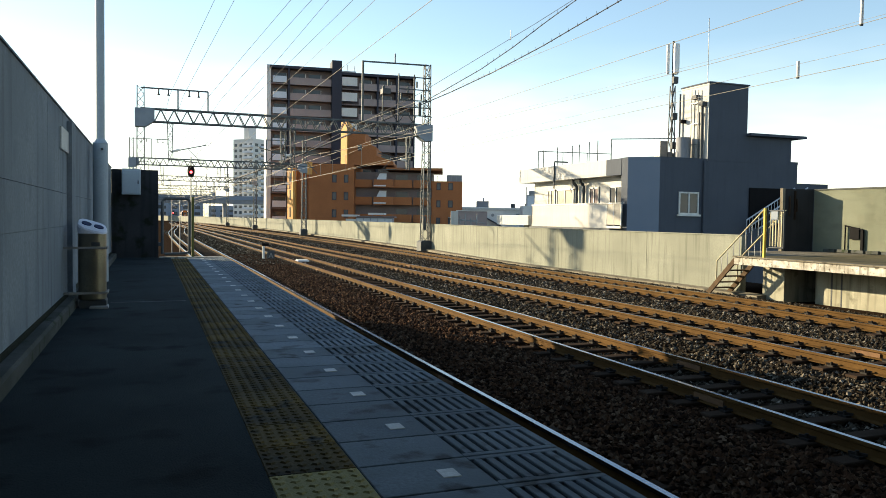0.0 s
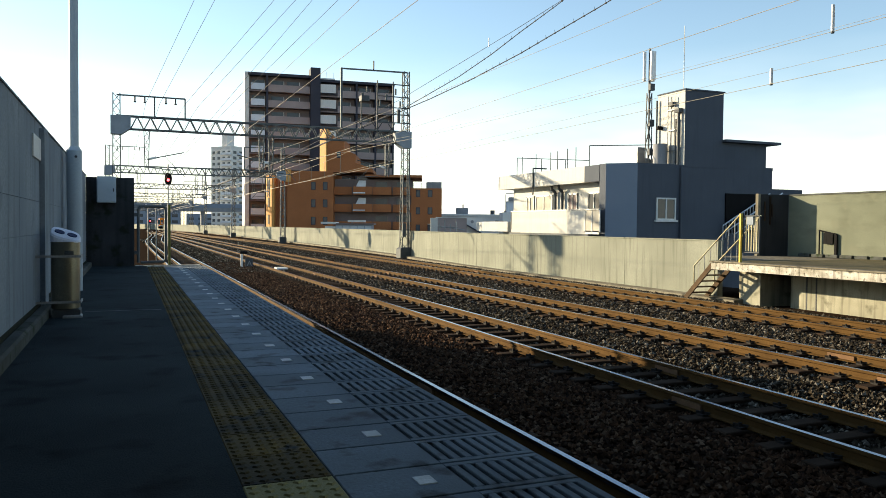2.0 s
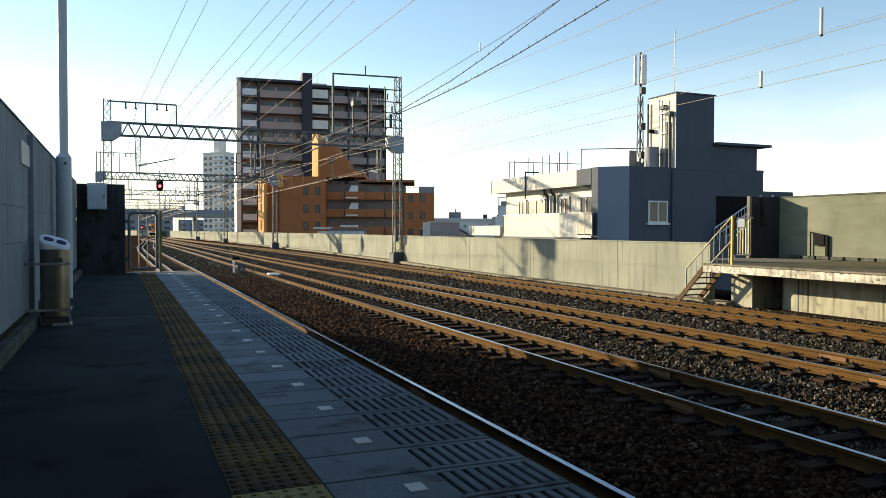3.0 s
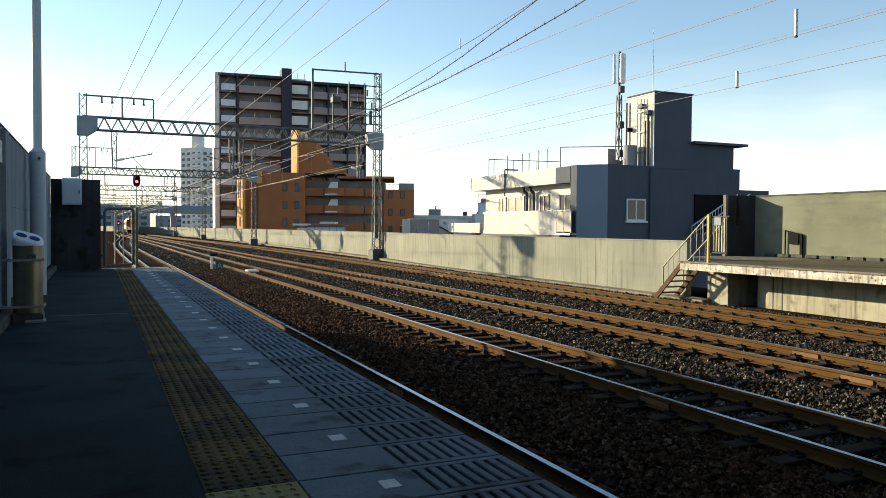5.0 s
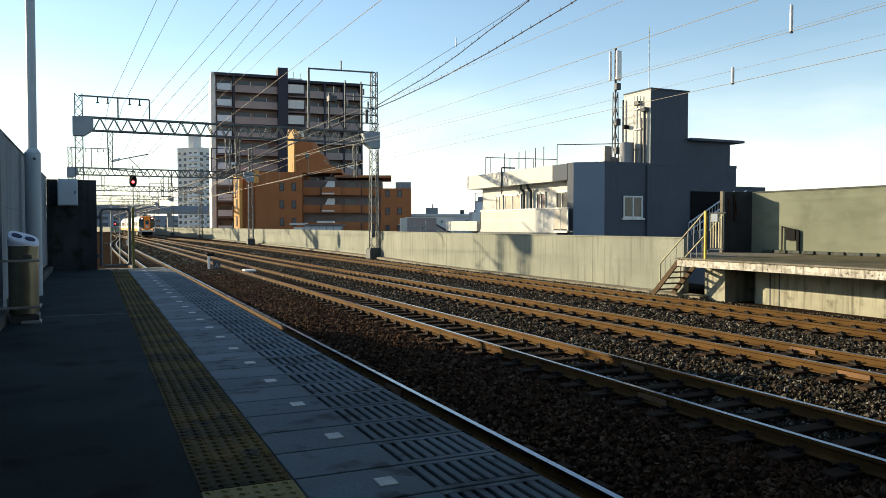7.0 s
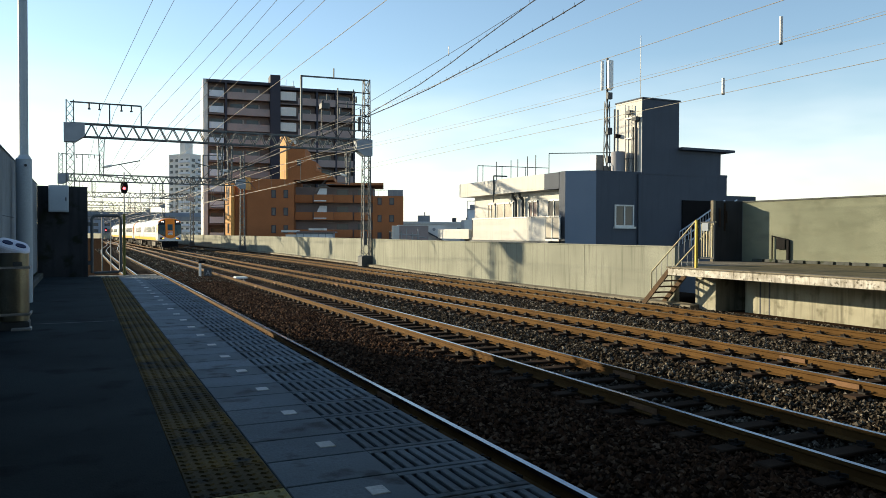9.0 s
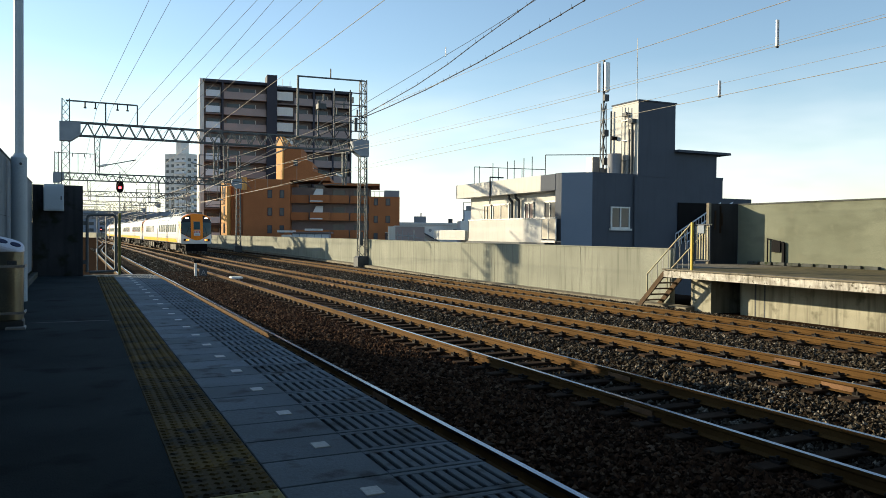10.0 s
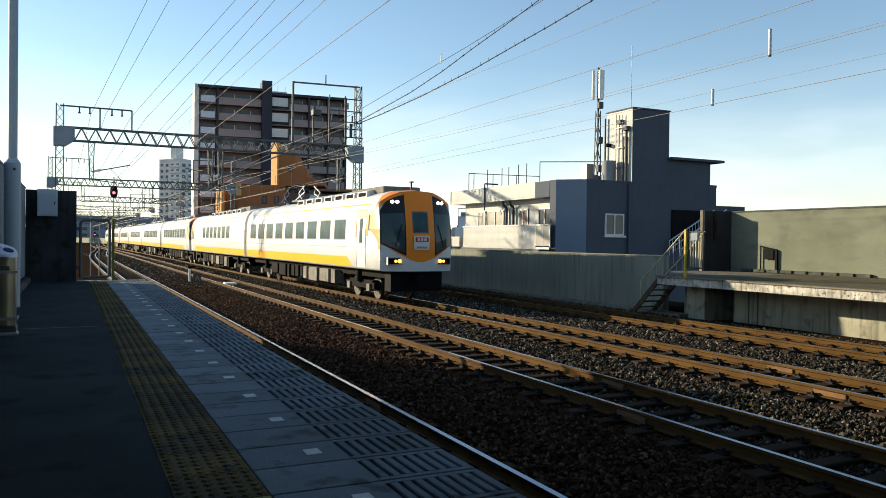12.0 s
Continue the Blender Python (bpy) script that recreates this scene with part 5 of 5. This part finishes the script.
def bogie(t, y):
    b = part("bogie", Geo().box(-0.95, 0.95, y - 1.2, y + 1.2, 0.52, 0.7).box(-1.0, -0.86, y - 1.5, y + 1.5, 0.4, 0.62).box(0.86, 1.0, y - 1.5, y + 1.5, 0.4, 0.62), M_UNDER, t, "grimy bogie frame")
    for dy in (-1.05, 1.05):
        for s in (-1, 1):
            part("wheel", Geo().tube((s * 0.56, y + dy, 0.43), (s * 0.68, y + dy, 0.43), 0.43, 20), M_WHEEL, b)
            part("axle_box", Geo().box(s * 0.98 - 0.1, s * 0.98 + 0.1, y + dy - 0.16, y + dy + 0.16, 0.3, 0.58), M_UNDER_BOX, b, bevel=0.02)
    for s in (-1, 1):
        part("air_spring", Geo().tube((s * 0.93, y, 0.62), (s * 0.93, y, 1.1), 0.22, 12), M_UNDER, b)


def train_car(cab_front, cab_rear, windows, panto, seed, label):
    t = thing("train_car", label, "train car", group="express train cars")
    rng = random.Random(seed)
    y0, y1 = (1.04 if cab_front else 0.12), LEN - (1.04 if cab_rear else 0.12)
    part("body", Geo().sweep([[(x, y, z) for x, z in PROFILE] for y in (y0, y1)], smooth=True), M_TRAIN_WHITE, t, "glossy white car body")
    a, b = (3.7 if cab_front else y0), (LEN - 3.1 if cab_rear else y1)
    for s in (-1, 1):
        band = side_panel(a, b, 1.2, 1.56, 0.004, s)
        if cab_front:
            band.add([(s * (side_x(z) + 0.004), yy, z) for yy, z in ((a, 1.2), (a, 1.56), (a - 0.55, 1.2))], [(0, 1, 2) if s < 0 else (0, 2, 1)])
        part("stripe", band, M_TRAIN_YELLOW, t, "amber stripe along the sill")
        part("waist_line", side_panel(a, b, 1.93, 1.95, 0.003, s), M_ROOF_GREY, t)
        part("gutter", side_panel(y0 + 0.5, y1, 3.49, 3.53, 0.012, s), M_TRAIN_YELLOW, t)
        for w0, w1 in windows:
            fr = part("window", side_panel(w0 - 0.05, w1 + 0.05, 2.2, 3.02, 0.004, s), M_ROOF_GREY, t)
            part("pane", side_panel(w0, w1, 2.24, 2.98, 0.009, s), M_TRAIN_GLASS, fr)
        doors = ([(1.72, 2.62)] if cab_front else [(LEN - 1.7, LEN - 0.9)]) + ([(LEN - 2.45, LEN - 1.55)] if cab_rear else [])
        for d0, d1 in doors:
            dr_ = part("door", side_panel(d0, d1, 1.2, 3.3, 0.006, s), M_TRAIN_WHITE, t)
            part("door_gap", side_panel(d0 - 0.03, d0, 1.2, 3.32, 0.007, s), M_UNDER, dr_)
            part("door_gap", side_panel(d1, d1 + 0.03, 1.2, 3.32, 0.007, s), M_UNDER, dr_)
            part("door_window", side_panel(d0 + 0.3, d1 - 0.3, 2.1, 3.0, 0.01, s), M_TRAIN_GLASS, dr_)
            if cab_front:
                part("door_head", side_panel(d0 - 0.02, d1 + 0.04, 3.05, 3.36, 0.01, s), M_TRAIN_ORANGE, dr_, "orange door head")
                part("cab_flash", side_panel(d1 + 0.03, d1 + 0.12, 2.3, 3.36, 0.011, s), M_TRAIN_ORANGE, dr_)
                part("cab_flash", side_panel(d0 - 0.26, d0 - 0.05, 2.35, 3.2, 0.011, s), M_TRAIN_ORANGE, dr_)
    # underfloor
    part("underframe", Geo().box(-1.0, 1.0, 0.9, LEN - 0.5, 0.85, 1.14), M_UNDER, t)
    bogie(t, 3.4)
    bogie(t, LEN - 3.4)
    y = 5.6
    while y < LEN - 6.0:
        wd = rng.choice((0.35, 0.5, 0.8, 1.2))
        for s in (-1, 1):
            part("equipment_box", Geo().box(s * 1.05 - 0.2, s * 1.05 + 0.2, y, y + wd, rng.uniform(0.3, 0.5), 0.98), rng.choice((M_UNDER_BOX, M_UNDER, M_UNDER)), t, bevel=0.02)
        y += wd + rng.uniform(0.12, 0.4)
    # roof gear
    n = 7
    for i in range(n):
        yy = 3.0 + i * 1.5 if not panto else 2.6 + i * 1.35
        for s in (-1, 1):
            u = part("air_conditioner", Geo().sweep([[(s * 0.35, q, 3.95), (s * 1.06, q, 3.76), (s * 1.04, q, 4.04), (s * 0.4, q, 4.2)] for q in (yy, yy + 1.0)]), M_TRAIN_WHITE, t, "white roof cooling unit")
            part("grille", Geo().add([(s * 1.062, yy + 0.12, 3.85), (s * 1.062, yy + 0.88, 3.85), (s * 1.052, yy + 0.88, 4.0), (s * 1.052, yy + 0.12, 4.0)], [(0, 1, 2, 3)]), M_UNDER, u)
    part("roof_cover", Geo().box(-0.75, 0.75, 1.7, 5.0, 3.93, 4.2), M_UNDER_BOX, t, "dark brown roof cover", bevel=0.05)
    if panto:
        for yy in (13.2, 16.0):
            pg = part("pantograph", Geo().box(-0.7, 0.7, yy - 0.7, yy + 0.7, 4.08, 4.16), M_STEEL_DARK, t, "folded grey pantograph")
            for s in (-1, 1):
                for d in (-1, 1):
                    part("lower_arm", Geo().bar((s * 0.55, yy - d * 0.6, 4.16), (s * 0.4, yy + d * 0.5, 4.55), 0.05), M_STEEL, pg)
                    part("upper_arm", Geo().bar((s * 0.4, yy + d * 0.5, 4.55), (s * 0.3, yy - d * 0.2, 4.9), 0.04), M_STEEL, pg)
            part("collector", Geo().bar((-0.8, yy, 4.93), (0.8, yy, 4.93), 0.08, 0.05), M_STEEL_DARK, pg)
            for s in (-1, 1):
                part("insulator", Geo().tube((s * 0.5, yy - 0.6, 3.9), (s * 0.5, yy - 0.6, 4.1), 0.08, 8), M_INSUL, pg)
    for flag, flip in ((cab_front, False), (cab_rear, True)):
        if flag:
            cab_end(t, flip)
        else:
            part("gangway", Geo().box(-0.6, 0.6, -0.2 if not flip else LEN - 0.3, 0.3 if not flip else LEN + 0.2, 1.2, 3.4), M_BLACK, t, "dark gangway bellows")
    return t


def cab_end(t, flip):
    turn = pose(0, LEN, 0, 0, 0, 180) if flip else Matrix()

    def put(name, g, mats, parent, label="", bevel=0.0):
        return part(name, g.moved(turn), mats, parent, label, bevel)

    # rings from the nose back to the straight body
    rings = []
    for u in (0.0, 0.25, 0.5, 0.75, 1.0):
        ring = []
        for x, z in PROFILE:
            f = 0.9 + 0.1 * math.sin(u * math.pi / 2)
            xx = x * (0.97 + 0.03 * math.sin(u * math.pi / 2))
            ring.append((xx, face_y(x * 0.97, z) + u * (1.05 - face_y(x * 0.97, z)), z if z < 3.4 else 3.4 + (z - 3.4) * f))
        rings.append(ring)
    high = [1 if min(PROFILE[i][1], PROFILE[(i + 1) % len(PROFILE)][1]) > 3.1 else 0 for i in range(len(PROFILE))]
    shell = Geo().sweep(rings, smooth=True, caps=False, slots=high)
    nose = put("cab_shell", shell, [M_TRAIN_WHITE, M_TRAIN_ORANGE], t, "white rounded cab shell")
    w = 1.385
    top = lambda x: 3.95 - 0.42 * (abs(x) / w) ** 2.5
    put("front_skin", front_panel(-w, w, lambda x: 1.12, top, 0.0, 16, 12), M_TRAIN_WHITE, nose)
    band = 0.55
    low = lambda x: 1.44 + 0.66 * (abs(x) / w) ** 1.5
    mask_low = lambda x: 1.66 + 0.5 * max(abs(x) - band, 0.0)
    put("front_band", front_panel(-band, band, low, lambda x: top(x) + 0.005, 0.018, 8, 12), M_TRAIN_ORANGE, t, "orange gangway band")
    for s in (-1, 1):
        mask_top = lambda x: top(x) - 0.1 - 0.22 * max(0.0, (abs(x) - 1.08) / 0.3) ** 2
        a, b = sorted((s * band, s * 1.385))
        put("orange_edge", front_panel(a, b, low, lambda x: mask_low(x) + 0.03, 0.01, 10, 3), M_TRAIN_ORANGE, t)
        put("cab_mask", front_panel(a, b, mask_low, mask_top, 0.014, 12, 10), M_TRAIN_BLACK, t, "black cab window mask")
        a, b = sorted((s * (band + 0.04), s * 1.35))
        put("windscreen", front_panel(a, b, lambda x: mask_low(x) + 0.06, lambda x: 3.2 - 0.05 * abs(x), 0.02, 10, 8), M_WINDSCREEN, t, "dark windscreen")
        wx_ = s * 0.95
        wiper = Geo()
        for k in range(5):
            za, zb = 1.98 + 0.16 * k, 1.98 + 0.16 * (k + 1)
            xa, xb = wx_ - s * 0.05 * k, wx_ - s * 0.05 * (k + 1)
            wiper.tube((xa, face_y(xa, za) - 0.045, za), (xb, face_y(xb, zb) - 0.045, zb), 0.012, 6)
        put("wiper", wiper, M_BLACK, t, "black wiper arm")
        for dx in (-0.085, 0.085):
            x = s * 0.88 + dx
            yy = face_y(x, 3.56)
            put("headlight", Geo().tube((x, yy - 0.05, 3.56), (x, yy, 3.56), 0.06, 14), M_HEAD, t, "lit headlight")
        x = s * 0.93
        yy = face_y(x, 1.5)
        nose_lamp = put("lamp_housing", Geo().box(x - 0.28, x + 0.28, yy - 0.06, yy + 0.2, 1.38, 1.58), M_UNDER, t, "dark marker lamp housing")
        put("bezel", Geo().box(x - 0.3, x + 0.3, yy - 0.07, yy + 0.1, 1.58, 1.61).box(x - 0.3, x + 0.3, yy - 0.07, yy + 0.1, 1.35, 1.38).box(x + s * 0.26, x + s * 0.3, yy - 0.07, yy + 0.2, 1.38, 1.58), M_STEEL, nose_lamp, "bright metal bezel")
        put("marker_lamp", Geo().tube((x - s * 0.14, yy - 0.09, 1.48), (x - s * 0.14, yy - 0.06, 1.48), 0.07, 12).tube((x - s * 0.0, yy - 0.09, 1.48), (x - s * 0.0, yy - 0.06, 1.48), 0.05, 12), M_AMBER, t, "lit amber marker lamp")
        # orange flash round the cab side
        flash = Geo()
        vs = []
        for k in range(11):
            z = 1.9 + 0.14 * k
            fy = face_y(1.33, z)
            back_y = fy + 0.16 + 0.85 * min(max((z - 2.05) / 0.6, 0.0), 1.0) ** 1.6
            for c in range(6):
                yy = fy + 0.02 + (min(back_y, 1.42) - fy - 0.02) * c / 5
                u = min(max((yy - fy) / (1.05 - fy), 0.0), 1.0)
                vs.append((s * (half_width(z) * (0.97 + 0.03 * math.sin(u * math.pi / 2)) + 0.016), yy, z))
        quads = [(a, a + 1, a + 7, a + 6) for r_ in range(10) for a in range(r_ * 6, r_ * 6 + 5)]
        put("cab_side_flash", flash.add(vs, quads if s > 0 else [tuple(reversed(q)) for q in quads]), M_TRAIN_ORANGE, t, "orange flash round the cab side")
        put("cab_door_window", side_panel(1.34, 1.42, 2.55, 3.1, 0.026, s), M_TRAIN_GLASS, t)
    put("gangway_window", front_panel(-0.27, 0.27, lambda x: 2.5, lambda x: 3.2, 0.03, 4, 4), M_TRAIN_GLASS, t)
    put("gangway_window_frame", front_panel(-0.31, 0.31, lambda x: 2.46, lambda x: 3.24, 0.024, 4, 4), M_UNDER_BOX, t, "dull metal window frame")
    yy = face_y(0, 2.1)
    board = put("headboard", Geo().box(-0.29, 0.29, yy - 0.09, yy - 0.03, 1.88, 2.36), M_WHITE, t, "white train headboard with a red upper half", bevel=0.0)
    put("red_field", Geo().box(-0.25, 0.25, yy - 0.1, yy - 0.089, 2.16, 2.32), M_TRAIN_RED, board)
    for i in range(3):
        put("lettering_bar", Geo().box(-0.18 + 0.13 * i, -0.09 + 0.13 * i, yy - 0.108, yy - 0.1, 2.19, 2.29), M_WHITE, board)
    put("lettering_bar", Geo().box(-0.2, 0.2, yy - 0.1, yy - 0.089, 1.93, 2.0), M_ROOF_GREY, board)
    put("apron", Geo().box(-0.5, 0.5, 0.1, 0.6, 1.05, 1.2), M_BLACK, t)
    put("coupler", Geo().box(-0.16, 0.16, -0.1, 0.6, 0.72, 1.0).box(-1.0, 1.0, 0.35, 0.9, 0.4, 1.1), M_BLACK, t, "black coupler and pilot")
    put("roof_aerial", Geo().tube((0, 0.9, 3.85), (0, 0.9, 4.35), 0.03, 6).box(-0.06, 0.06, 0.8, 1.0, 4.3, 4.34), M_STEEL_DARK, t)
    put("brow", front_panel(-1.33, 1.33, lambda x: top(x) - 0.18, lambda x: top(x) + 0.012, 0.009, 14, 3), M_TRAIN_ORANGE, t)


M_TRAIN_RED = mat("headboard_red", (0.6, 0.03, 0.05), (0.5, 0.03, 0.04), 2, 0.5, bump=0, moving=True)
W1 = [(3.9 + 1.83 * i, 5.15 + 1.83 * i) for i in range(9)]
W2 = [(4.6 + 1.5 * i, 5.6 + 1.5 * i) for i in range(7)]
W3 = [(2.9 + 1.7 * i, 4.35 + 1.7 * i) for i in range(9)]
LONG = "white and orange express car with a long row of windows"
CARS = [
    train_car(True, False, W1, True, 1, "white and orange express driving car with pantographs"),
    train_car(False, True, W2, False, 2, "white and orange express car with seven side windows"),
    train_car(True, False, W3, False, 3, "white and orange express driving car with many windows"),
    train_car(False, False, W3, True, 4, LONG),
    train_car(False, False, W3, False, 5, LONG),
    train_car(False, True, W3, True, 6, LONG),
    train_car(True, False, W3, False, 7, LONG),
    train_car(False, True, W3, True, 8, "white and orange tail car of the express"),
]


def motions():
    """The train comes along the third track at an even speed."""
    speed, pitch = 25.75, 21.25
    for i, car in enumerate(CARS):
        rows = []
        for k in range(25):
            t = 0.5 * k
            nose_y = 24.6 + speed * (12 - t) + pitch * i
            y0, y1 = nose_y + 3.4, nose_y + LEN - 3.4
            x0, x1 = smooth_x("three", y0), smooth_x("three", y1)
            a = math.atan2(x1 - x0, y1 - y0)
            rows.append((t, pose(x0 - 3.4 * math.sin(a), y0 - 3.4 * math.cos(a), RAIL_Z, 0, 0, -math.degrees(a))))
        walk(car, rows)


motions()
